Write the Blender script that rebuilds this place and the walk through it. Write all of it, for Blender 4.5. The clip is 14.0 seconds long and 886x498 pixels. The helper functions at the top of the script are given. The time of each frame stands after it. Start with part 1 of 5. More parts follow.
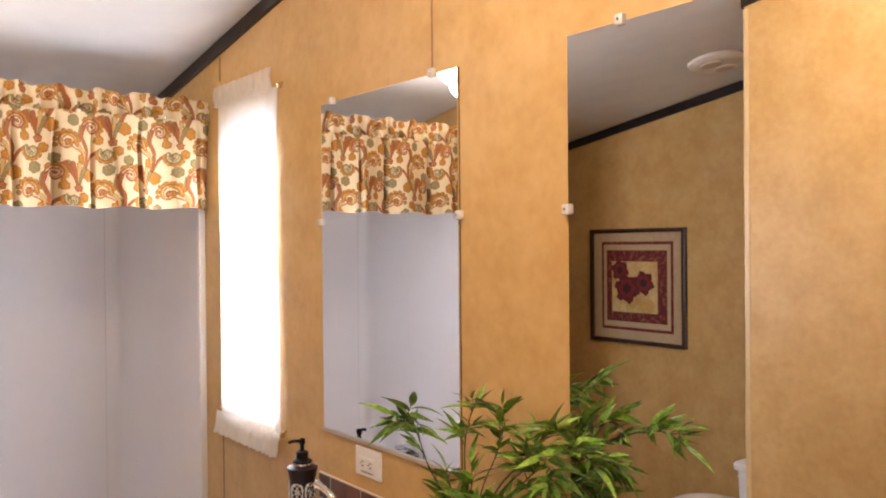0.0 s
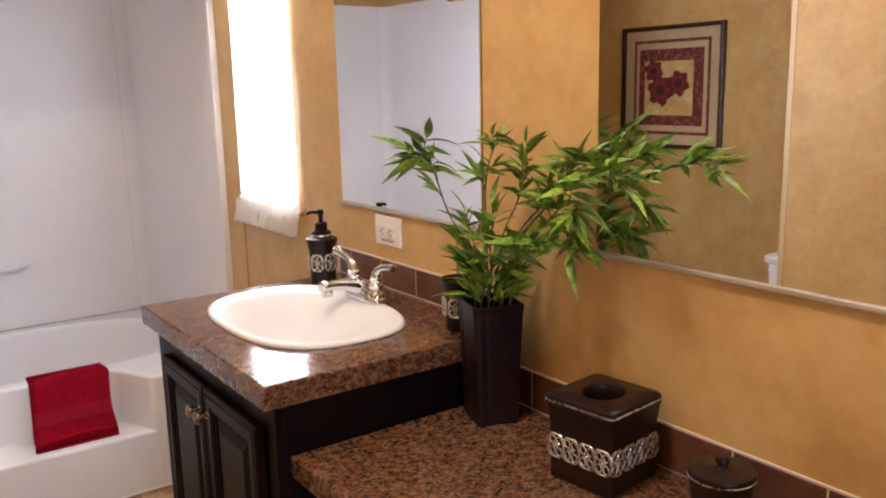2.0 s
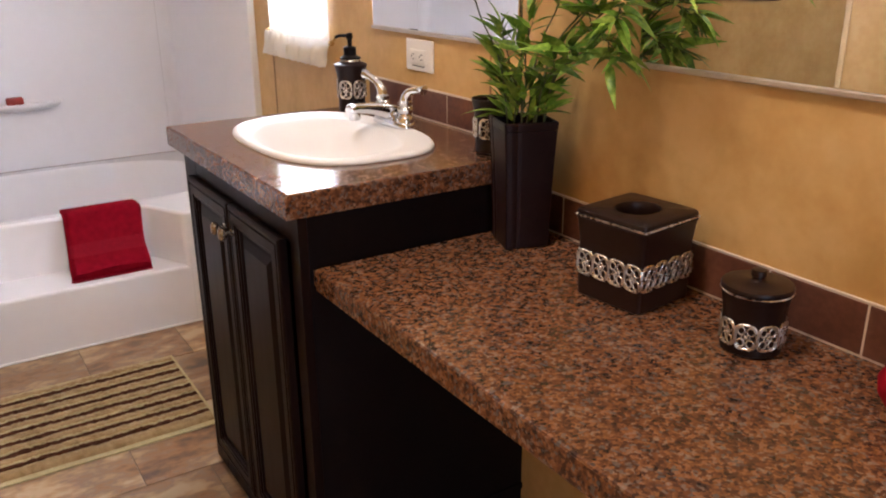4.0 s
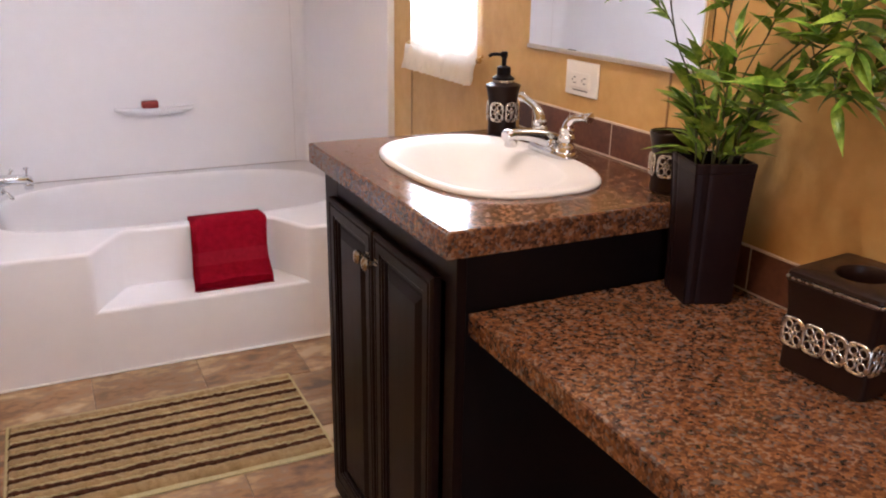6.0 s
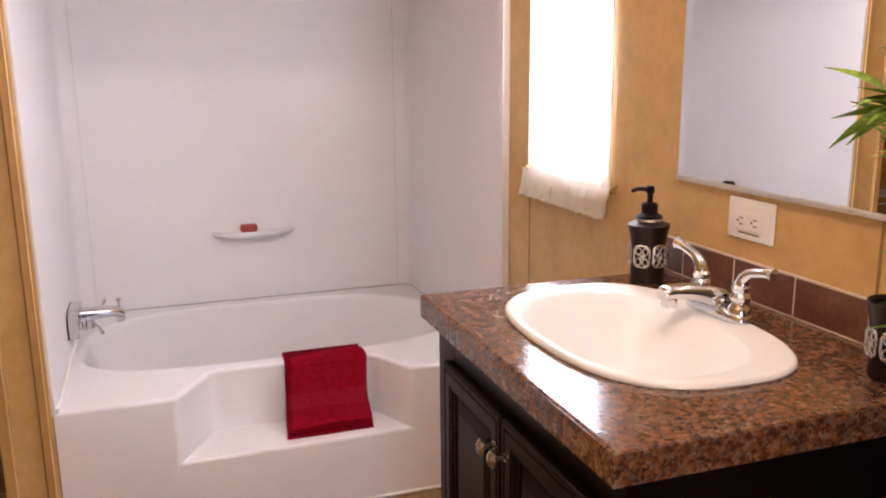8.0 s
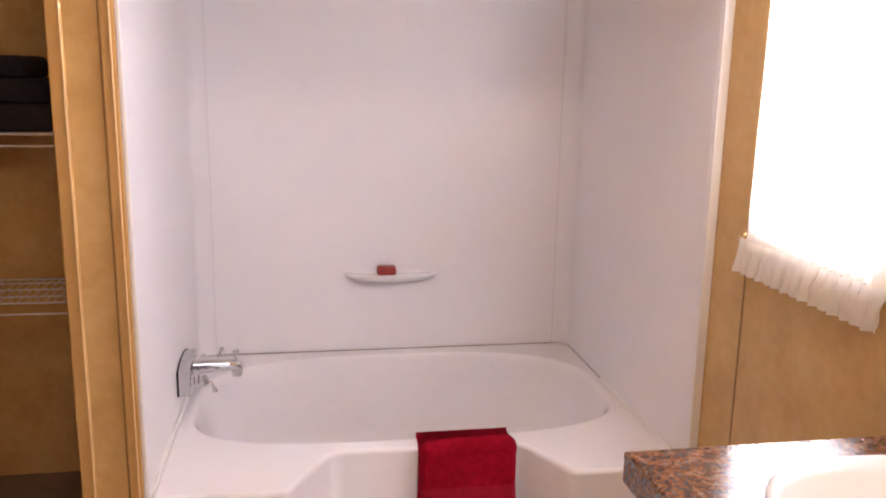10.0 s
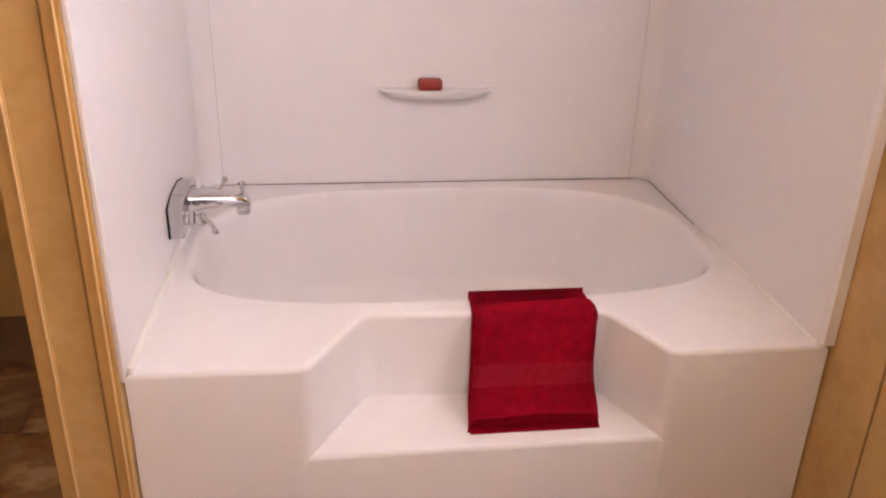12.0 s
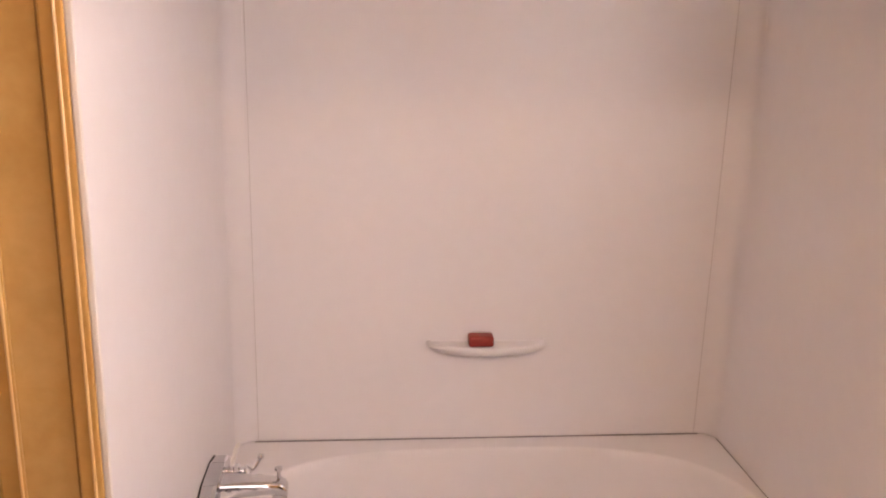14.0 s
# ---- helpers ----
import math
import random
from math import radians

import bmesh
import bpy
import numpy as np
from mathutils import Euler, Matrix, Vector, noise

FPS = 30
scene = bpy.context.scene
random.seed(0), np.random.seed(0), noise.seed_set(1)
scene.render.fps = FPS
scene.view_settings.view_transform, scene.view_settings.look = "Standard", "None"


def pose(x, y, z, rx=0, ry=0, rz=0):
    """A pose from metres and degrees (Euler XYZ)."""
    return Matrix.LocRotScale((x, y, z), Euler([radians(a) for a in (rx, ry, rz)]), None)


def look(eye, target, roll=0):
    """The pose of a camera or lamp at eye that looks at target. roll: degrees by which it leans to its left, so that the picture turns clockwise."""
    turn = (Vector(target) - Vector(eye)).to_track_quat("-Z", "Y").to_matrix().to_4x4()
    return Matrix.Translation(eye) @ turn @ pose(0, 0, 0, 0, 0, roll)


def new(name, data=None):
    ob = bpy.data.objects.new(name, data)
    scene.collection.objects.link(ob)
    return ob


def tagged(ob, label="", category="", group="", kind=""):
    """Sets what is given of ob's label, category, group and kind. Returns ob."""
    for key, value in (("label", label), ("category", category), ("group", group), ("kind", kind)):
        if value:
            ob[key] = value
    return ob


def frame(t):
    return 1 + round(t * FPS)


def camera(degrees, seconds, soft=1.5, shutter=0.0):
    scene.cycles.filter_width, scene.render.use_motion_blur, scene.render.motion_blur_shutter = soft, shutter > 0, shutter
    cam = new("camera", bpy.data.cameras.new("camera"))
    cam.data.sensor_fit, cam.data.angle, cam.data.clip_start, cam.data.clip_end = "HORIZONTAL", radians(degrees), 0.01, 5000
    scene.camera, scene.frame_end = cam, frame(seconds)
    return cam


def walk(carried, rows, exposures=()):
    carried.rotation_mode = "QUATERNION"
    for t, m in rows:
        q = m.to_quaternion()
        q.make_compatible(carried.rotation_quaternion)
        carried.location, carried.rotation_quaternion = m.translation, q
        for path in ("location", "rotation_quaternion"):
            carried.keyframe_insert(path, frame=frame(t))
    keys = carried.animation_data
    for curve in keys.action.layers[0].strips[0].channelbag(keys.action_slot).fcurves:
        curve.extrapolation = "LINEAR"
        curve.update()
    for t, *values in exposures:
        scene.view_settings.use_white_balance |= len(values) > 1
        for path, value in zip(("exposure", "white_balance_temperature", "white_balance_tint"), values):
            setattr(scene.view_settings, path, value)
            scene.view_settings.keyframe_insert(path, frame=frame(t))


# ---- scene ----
cam = camera(56.3, 14.0, soft=2.0)
PATH = [
    (0, (0.187, 0.459, 1.661), (1.406, 2.045, 1.648), -0.5),
    (0.5, (0.201, 0.464, 1.606), (1.414, 2.053, 1.53), -1.0),
    (1, (0.233, 0.487, 1.547), (1.424, 2.085, 1.381), -1.6),
    (1.5, (0.251, 0.509, 1.497), (1.414, 2.112, 1.222), -1.6),
    (2, (0.258, 0.524, 1.439), (1.395, 2.124, 1.053), -1.3),
    (2.5, (0.275, 0.525, 1.393), (1.389, 2.108, 0.889), -1.4),
    (3, (0.283, 0.532, 1.345), (1.367, 2.101, 0.744), -1.6),
    (5.5, (0.289, 0.648, 1.305), (1.163, 2.307, 0.607), 1.6),
    (6, (0.262, 0.753, 1.314), (1.084, 2.456, 0.663), 0.9),
    (6.5, (0.242, 0.818, 1.329), (1.049, 2.551, 0.739), 0.9),
    (7, (0.253, 0.908, 1.341), (1.009, 2.671, 0.776), 0.5),
    (7.5, (0.294, 1.005, 1.337), (0.998, 2.811, 0.845), -0.3),
    (8, (0.328, 1.089, 1.355), (0.966, 2.936, 0.93), -0.6),
    (8.5, (0.345, 1.164, 1.388), (0.881, 3.056, 1.025), -0.4),
    (9, (0.348, 1.303, 1.425), (0.81, 3.226, 1.125), 0.1),
    (11.5, (0.422, 2.054, 1.315), (0.643, 3.895, 0.566), 1.3),
    (12, (0.4, 2.165, 1.263), (0.645, 3.975, 0.447), 1.6),
    (12.5, (0.38, 2.239, 1.267), (0.67, 4.038, 0.441), 1.9),
    (13, (0.356, 2.286, 1.335), (0.67, 4.121, 0.605), 1.8),
    (13.5, (0.35, 2.342, 1.426), (0.616, 4.228, 0.819), 1.8),
    (14, (0.364, 2.419, 1.514), (0.543, 4.349, 1.021), 1.4),
]
EXPOSURES = [(0.0, -0.22, 5900, 18), (1.5, -0.1, 5750, 16), (3.0, 0.0, 5550, 15), (5.5, 0.03, 5600, 18), (9.0, -0.07, 6100, 25), (12.0, 0.0, 6450, 28), (14.0, -0.24, 7250, 31)]
walk(cam, [(t, look(eye, target, roll)) for t, eye, target, roll in PATH], EXPOSURES)

# ---- world, daylight and lamps ----
world = bpy.data.worlds.new("sky")
scene.world = world
world.use_nodes = True
sky = world.node_tree.nodes.new("ShaderNodeTexSky")
sky.sky_type, sky.sun_disc = "NISHITA", False
sky.sun_elevation, sky.sun_rotation = radians(40), radians(200)
world.node_tree.links.new(sky.outputs[0], world.node_tree.nodes["Background"].inputs[0])
world.node_tree.nodes["Background"].inputs[1].default_value = 0.12


def area_lamp(name, m, width, height, watts, colour):
    data = bpy.data.lights.new(name, "AREA")
    data.shape, data.size, data.size_y, data.energy, data.color = "RECTANGLE", width, height, watts, colour
    ob = new(name, data)
    ob.matrix_world = m
    return ob


def point_lamp(name, place, watts, colour, radius):
    data = bpy.data.lights.new(name, "POINT")
    data.energy, data.color, data.shadow_soft_size = watts, colour, radius
    ob = new(name, data)
    ob.location = place
    return ob


WARM = (1.0, 0.82, 0.62)
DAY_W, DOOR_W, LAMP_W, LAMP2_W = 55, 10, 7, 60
area_lamp("window_daylight", look((1.515, 3.12, 1.56), (0.0, 3.10, 1.25)), 0.37, 0.88, DAY_W, (0.92, 0.96, 1.0))
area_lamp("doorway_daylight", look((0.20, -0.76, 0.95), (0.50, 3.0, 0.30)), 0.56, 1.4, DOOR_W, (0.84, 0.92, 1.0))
point_lamp("tub_lamp_bulb", (0.37, 3.19, 2.335), LAMP_W, WARM, 0.06)
point_lamp("vanity_lamp_bulb", (0.52, 1.45, 2.610), LAMP2_W, WARM, 0.12)


# ---- materials ----
def material(name, colours, rough=0.5, metal=0.0, scale=6.0, fine=60.0, bump=0.1, depth=0.002, spread=0.6, coat=0.0, spec=0.5, rough_vary=0.08, random=0.0, stretch=(1, 1, 1), sheen=0.0):
    """A surface whose colour drifts between the given ones at two scales, with fine relief."""
    m = bpy.data.materials.new(name)
    m.use_nodes = True
    n, l = m.node_tree.nodes, m.node_tree.links
    b = n["Principled BSDF"]
    tc = n.new("ShaderNodeTexCoord")
    mp = n.new("ShaderNodeMapping")
    mp.inputs["Scale"].default_value = stretch
    l.new(tc.outputs["Object"], mp.inputs[0])
    if random:
        info, shift = n.new("ShaderNodeObjectInfo"), n.new("ShaderNodeVectorMath")
        shift.operation = "MULTIPLY"
        shift.inputs[1].default_value = (37, 23, 51)
        l.new(info.outputs["Random"], shift.inputs[0])
        l.new(shift.outputs[0], mp.inputs["Location"])
    a = n.new("ShaderNodeTexNoise")
    a.inputs["Scale"].default_value, a.inputs["Detail"].default_value = scale, 6
    l.new(mp.outputs[0], a.inputs["Vector"])
    f = n.new("ShaderNodeTexNoise")
    f.inputs["Scale"].default_value, f.inputs["Detail"].default_value = fine, 4
    l.new(mp.outputs[0], f.inputs["Vector"])
    mix = n.new("ShaderNodeMix")
    mix.inputs[0].default_value = 0.35
    l.new(a.outputs[0], mix.inputs[2])
    l.new(f.outputs[0], mix.inputs[3])
    ramp = n.new("ShaderNodeValToRGB")
    k = len(colours)
    while len(ramp.color_ramp.elements) < k:
        ramp.color_ramp.elements.new(0.5)
    for i, c in enumerate(colours):
        e = ramp.color_ramp.elements[i]
        e.position = 0.5 if k == 1 else 0.5 - spread / 4 + spread / 2 * i / (k - 1)
        e.color = (*c, 1)
    l.new(mix.outputs[0], ramp.inputs[0])
    out = ramp.outputs[0]
    if random:
        hsv = n.new("ShaderNodeHueSaturation")
        rng = n.new("ShaderNodeMapRange")
        rng.inputs[3].default_value, rng.inputs[4].default_value = 1 - random, 1 + random
        l.new(info.outputs["Random"], rng.inputs[0])
        l.new(rng.outputs[0], hsv.inputs["Value"])
        l.new(out, hsv.inputs["Color"])
        out = hsv.outputs[0]
    l.new(out, b.inputs["Base Color"])
    rr = n.new("ShaderNodeMapRange")
    rr.inputs[3].default_value, rr.inputs[4].default_value = max(0.02, rough - rough_vary), min(1, rough + rough_vary)
    l.new(a.outputs[0], rr.inputs[0])
    l.new(rr.outputs[0], b.inputs["Roughness"])
    b.inputs["Metallic"].default_value = metal
    b.inputs["Specular IOR Level"].default_value = spec
    b.inputs["Coat Weight"].default_value = coat
    b.inputs["Sheen Weight"].default_value = sheen
    if bump:
        bp = n.new("ShaderNodeBump")
        bp.inputs["Strength"].default_value, bp.inputs["Distance"].default_value = bump, depth
        l.new(mix.outputs[0], bp.inputs["Height"])
        l.new(bp.outputs[0], b.inputs["Normal"])
    return m


def laminate():
    """Speckled brown granite-pattern laminate."""
    m = material("granite_laminate", [(0.3, 0.1, 0.04)], rough=0.15, bump=0.02, depth=0.0005, rough_vary=0.02)
    n, l = m.node_tree.nodes, m.node_tree.links
    b, tc = n["Principled BSDF"], n["Texture Coordinate"]
    warp = n.new("ShaderNodeTexNoise")
    warp.inputs["Scale"].default_value = 110
    add = n.new("ShaderNodeMix")
    add.data_type = "VECTOR"
    add.inputs[0].default_value = 0.011
    l.new(tc.outputs["Object"], warp.inputs["Vector"])
    l.new(tc.outputs["Object"], add.inputs[4])
    l.new(warp.outputs["Color"], add.inputs[5])
    cells = n.new("ShaderNodeTexVoronoi")
    cells.inputs["Scale"].default_value = 190
    l.new(add.outputs[1], cells.inputs["Vector"])
    grey = n.new("ShaderNodeSeparateColor")
    l.new(cells.outputs["Color"], grey.inputs[0])
    patch = n.new("ShaderNodeTexNoise")
    patch.inputs["Scale"].default_value, patch.inputs["Detail"].default_value = 55, 9
    l.new(tc.outputs["Object"], patch.inputs["Vector"])
    blend = n.new("ShaderNodeMix")
    blend.inputs[0].default_value = 0.66
    l.new(grey.outputs[0], blend.inputs[2])
    l.new(patch.outputs[0], blend.inputs[3])
    ramp = n.new("ShaderNodeValToRGB")
    stops = [(0.29, (0.040, 0.021, 0.015)), (0.38, (0.070, 0.032, 0.019)), (0.46, (0.096, 0.041, 0.021)), (0.54, (0.145, 0.060, 0.025)), (0.62, (0.225, 0.095, 0.038)), (0.72, (0.215, 0.150, 0.105))]
    while len(ramp.color_ramp.elements) < len(stops):
        ramp.color_ramp.elements.new(0.5)
    for e, (p, c) in zip(ramp.color_ramp.elements, stops):
        e.position, e.color = p, (*c, 1)
    l.new(blend.outputs[0], ramp.inputs[0])
    shade = ramp.outputs[0]
    for lo, hi, colour, weight in ((0.86, 0.90, (0.125, 0.110, 0.100, 1), 0.6), (0.13, 0.09, (0.22, 0.090, 0.028, 1), 0.5)):
        pick = n.new("ShaderNodeMapRange")
        pick.inputs[1].default_value, pick.inputs[2].default_value, pick.inputs[4].default_value = lo, hi, weight
        l.new(grey.outputs[1], pick.inputs[0])
        fleck = n.new("ShaderNodeMix")
        fleck.data_type = "RGBA"
        fleck.inputs[7].default_value = colour
        l.new(pick.outputs[0], fleck.inputs[0])
        l.new(shade, fleck.inputs[6])
        shade = fleck.outputs[2]
    l.new(shade, b.inputs["Base Color"])
    return m


def scroll_print():
    """One repeat of the cotton print, drawn stroke by stroke on a 1 mm raster: rows upwards, columns along the cloth."""
    wide, tall = 236, 330
    cream, tan = (0.50, 0.375, 0.215), (0.38, 0.225, 0.075)
    ochre, rust, sage, umber = (0.29, 0.122, 0.013), (0.235, 0.070, 0.018), (0.175, 0.128, 0.048), (0.105, 0.042, 0.011)
    cloth = np.empty((tall, wide, 3))
    cloth[:] = cream
    gx, gy = np.meshgrid(np.arange(wide) + 0.5, np.arange(tall) + 0.5)

    def dab(x, y, r, colour):
        dx = (gx - x + wide / 2) % wide - wide / 2
        cloth[dx * dx + (gy - y) ** 2 < r * r] = colour

    def line(points, r0, r1, colour, edge=None):
        pts = spline([(x, y, 0) for x, y in points], 10)
        k = len(pts) - 1
        for grow, c in ((1.5, edge), (0.0, colour)):
            if c is not None:
                for i, p in enumerate(pts):
                    dab(p.x, p.y, r0 + (r1 - r0) * i / k + grow, c)

    def curl(cx, cy, r, start, turns, hand, w0, w1, colour, edge=None):
        n = 9
        line([(cx + r * (1 - 0.85 * i / n) * math.cos(start + hand * turns * 6.283 * i / n), cy + r * (1 - 0.85 * i / n) * math.sin(start + hand * turns * 6.283 * i / n)) for i in range(n + 1)], w0, w1, colour, edge)

    def scroll(cx, cy, r, start, turns, hand, colour, leaf):
        """A curling band with leafy lobes along its outer side and a pale vein."""
        for c, g in ((umber, 1.6), (leaf, 0.0)):
            for i in range(7):
                a = start + hand * (0.5 + 0.52 * i)
                dab(cx + (r + 5) * math.cos(a), cy + (r + 5) * math.sin(a), 9.5 - 0.5 * i + g, c)
        for i in range(6):
            a = start + hand * (0.75 + 0.52 * i)
            dab(cx + (r + 7) * math.cos(a), cy + (r + 7) * math.sin(a), 1.7, tan)
        curl(cx, cy, r, start, turns, hand, 6.5, 3.0, colour, umber)
        curl(cx, cy, r + 1, start, turns * 0.8, hand, 1.2, 0.8, cream)

    def frill(cx, cy, r, colour, edge, lobes=6):
        for c, g in ((edge, 1.5), (colour, 0.0)):
            for i in range(lobes):
                a = 6.283 * i / lobes + 0.4
                dab(cx + 0.62 * r * math.cos(a), cy + 0.62 * r * math.sin(a), 0.42 * r + g, c)
            dab(cx, cy, 0.6 * r, c)
        for i in range(5):
            a = 6.283 * i / 5
            dab(cx + 0.45 * r * math.cos(a), cy + 0.45 * r * math.sin(a), 1.4, tan)

    for ox, oy in ((0, -4), (118, 160), (0, 326), (118, -168)):
        frill(ox + 10, oy + 118, 22, ochre, umber)
        frill(ox + 80, oy + 138, 19, sage, (0.09, 0.07, 0.028))
        frill(ox + 108, oy + 8, 17, ochre, umber)
        frill(ox + 20, oy + 8, 17, sage, (0.09, 0.07, 0.028))
        frill(ox + 224, oy + 40, 16, ochre, umber)
        frill(ox + 166, oy + 76, 15, ochre, umber)
        frill(ox + 176, oy + 148, 15, sage, (0.09, 0.07, 0.028))
        line([(ox + 118, oy - 20), (ox + 112, oy + 30), (ox + 84, oy + 62)], 3.0, 6.5, tan, umber)
        line([(ox + 116, oy - 16), (ox + 104, oy + 26), (ox + 74, oy + 46)], 1.6, 3.0, rust)
        line([(ox + 120, oy - 20), (ox + 126, oy + 40), (ox + 108, oy + 84), (ox + 116, oy + 124)], 3.5, 7.5, rust, umber)
        line([(ox + 114, oy - 10), (ox + 118, oy + 40), (ox + 98, oy + 84), (ox + 102, oy + 120)], 1.6, 3.4, sage)
        line([(ox + 122, oy - 20), (ox + 142, oy + 20), (ox + 168, oy + 40)], 2.5, 5.5, rust, umber)
        for a in (-0.6, -0.25, 0.1, 0.45):
            line([(ox + 208, oy + 70), (ox + 208 + 22 * a, oy + 110), (ox + 208 + 66 * a, oy + 154)], 2.6, 7.0, rust if a < 0.0 else (tan if a < 0.3 else sage), umber)
        frill(ox + 208, oy + 70, 13, rust, umber, 5)
        scroll(ox + 58, oy + 62, 32, -0.2, 1.45, 1, ochre, ochre)
        frill(ox + 58, oy + 62, 10, rust, umber, 5)
        scroll(ox + 142, oy + 118, 26, 2.8, 1.35, -1, rust, ochre)
        scroll(ox + 190, oy + 30, 22, 2.6, 1.3, 1, sage, ochre)
    return cloth


def printed_cotton():
    """Cotton that takes its colours from the cloth's own print layer."""
    m = material("scroll_print_cotton", [(0.8, 0.7, 0.5)], rough=0.85, bump=0.15, depth=0.001, fine=600, spec=0.2)
    n, l = m.node_tree.nodes, m.node_tree.links
    ink = n.new("ShaderNodeAttribute")
    ink.attribute_name = "print"
    l.new(ink.outputs["Color"], n["Principled BSDF"].inputs["Base Color"])
    return m


def sheer_cloth():
    m = bpy.data.materials.new("sheer_white_cloth")
    m.use_nodes = True
    n, l = m.node_tree.nodes, m.node_tree.links
    out = n["Material Output"]
    n.remove(n["Principled BSDF"])
    d, t, a = (n.new("ShaderNodeBsdf" + k) for k in ("Diffuse", "Translucent", "Transparent"))
    d.inputs[0].default_value, t.inputs[0].default_value = (0.86, 0.83, 0.76, 1), (0.9, 0.88, 0.84, 1)
    weave = n.new("ShaderNodeTexNoise")
    weave.inputs["Scale"].default_value = 900
    bump = n.new("ShaderNodeBump")
    bump.inputs["Strength"].default_value, bump.inputs["Distance"].default_value = 0.2, 0.0006
    l.new(weave.outputs[0], bump.inputs["Height"])
    l.new(bump.outputs[0], d.inputs["Normal"])
    m1, m2 = n.new("ShaderNodeMixShader"), n.new("ShaderNodeMixShader")
    m1.inputs[0].default_value, m2.inputs[0].default_value = 0.5, 0.12
    l.new(d.outputs[0], m1.inputs[1])
    l.new(t.outputs[0], m1.inputs[2])
    l.new(m1.outputs[0], m2.inputs[1])
    l.new(a.outputs[0], m2.inputs[2])
    l.new(m2.outputs[0], out.inputs[0])
    return m


def glass(name, colour=(1, 1, 1), rough=0.0):
    m = bpy.data.materials.new(name)
    m.use_nodes = True
    b = m.node_tree.nodes["Principled BSDF"]
    b.inputs["Base Color"].default_value = (*colour, 1)
    b.inputs["Roughness"].default_value, b.inputs["Transmission Weight"].default_value, b.inputs["IOR"].default_value = rough, 1.0, 1.45
    return m


def glowing(name, colour, strength):
    m = bpy.data.materials.new(name)
    m.use_nodes = True
    b = m.node_tree.nodes["Principled BSDF"]
    b.inputs["Base Color"].default_value = (0.9, 0.88, 0.82, 1)
    b.inputs["Emission Color"].default_value, b.inputs["Emission Strength"].default_value = (*colour, 1), strength
    return m


WALLPAPER = material("caramel_wallpaper", [(0.52, 0.318, 0.104), (0.575, 0.366, 0.130), (0.625, 0.411, 0.162)], rough=0.42, scale=6.5, fine=34, bump=0.12, depth=0.0015, spread=0.5, spec=0.35)
WALL_TRIM = material("caramel_trim", [(0.50, 0.285, 0.085), (0.57, 0.345, 0.11)], rough=0.35, scale=5, fine=60, bump=0.05, depth=0.001)
PALE_TRIM = material("pale_caramel_trim", [(0.60, 0.43, 0.21), (0.66, 0.48, 0.25)], rough=0.35, scale=5, fine=60, bump=0.05, depth=0.001)
SEAM = material("seam_strip", [(0.24, 0.13, 0.04), (0.30, 0.17, 0.055)], rough=0.45, bump=0.05)
BEAD = material("pale_gold_bead", [(0.72, 0.50, 0.22), (0.78, 0.56, 0.28)], rough=0.35, bump=0)
CEILING = material("ceiling_paint", [(0.74, 0.72, 0.69), (0.80, 0.79, 0.76)], rough=0.8, scale=8, fine=160, bump=0.35, depth=0.002)
CROWN = material("black_brown_crown", [(0.012, 0.009, 0.008), (0.022, 0.016, 0.013)], rough=0.4, scale=20, bump=0.05)
ESPRESSO = material("espresso_wood", [(0.0075, 0.0032, 0.0028), (0.0125, 0.0054, 0.0042)], spec=0.11, rough=0.38, scale=7, fine=90, bump=0.12, depth=0.0008, stretch=(6, 6, 0.7), rough_vary=0.06)
BLACK_WOOD = material("black_panel", [(0.0050, 0.0028, 0.0028), (0.0085, 0.0050, 0.0046)], spec=0.14, rough=0.5, scale=7, bump=0.05)
GRANITE = laminate()
PORCELAIN = material("white_porcelain", [(0.88, 0.89, 0.90), (0.90, 0.91, 0.92)], rough=0.3, scale=3, bump=0, coat=0.0, rough_vary=0.02)
ACRYLIC = material("white_tub_acrylic", [(0.84, 0.82, 0.83), (0.87, 0.85, 0.86)], rough=0.16, scale=2.5, fine=30, bump=0.02, depth=0.002, rough_vary=0.05)
PANEL = material("white_surround_panel", [(0.83, 0.81, 0.82), (0.86, 0.84, 0.85)], rough=0.34, scale=2.0, fine=25, bump=0.03, depth=0.003, rough_vary=0.06)
CAULK = material("white_caulk", [(0.82, 0.80, 0.77), (0.86, 0.84, 0.8)], rough=0.5, bump=0.1)
DARK_GAP = material("dark_gap", [(0.24, 0.22, 0.22), (0.32, 0.29, 0.29)], rough=0.8, bump=0.1)
JOINT = material("pale_grey_joint", [(0.60, 0.57, 0.56), (0.67, 0.64, 0.63)], rough=0.6, bump=0.1)
CHROME = material("polished_chrome", [(0.62, 0.62, 0.64), (0.68, 0.68, 0.69)], rough=0.07, metal=1.0, bump=0, rough_vary=0.03)
SILVER = material("antique_silver", [(0.50, 0.48, 0.45), (0.76, 0.74, 0.70)], rough=0.28, metal=1.0, scale=120, fine=500, bump=0.2, depth=0.0006)
BRASS = material("aged_brass", [(0.62, 0.49, 0.28), (0.72, 0.60, 0.38)], rough=0.22, metal=1.0, scale=80, bump=0.05)
KNOB = material("antique_nickel", [(0.40, 0.36, 0.29), (0.55, 0.50, 0.42)], rough=0.26, metal=1.0, scale=80, bump=0.05)
RESIN = material("dark_brown_resin", [(0.014, 0.0062, 0.0050), (0.021, 0.0095, 0.0072)], spec=0.25, rough=0.36, scale=14, fine=150, bump=0.08, depth=0.0006)
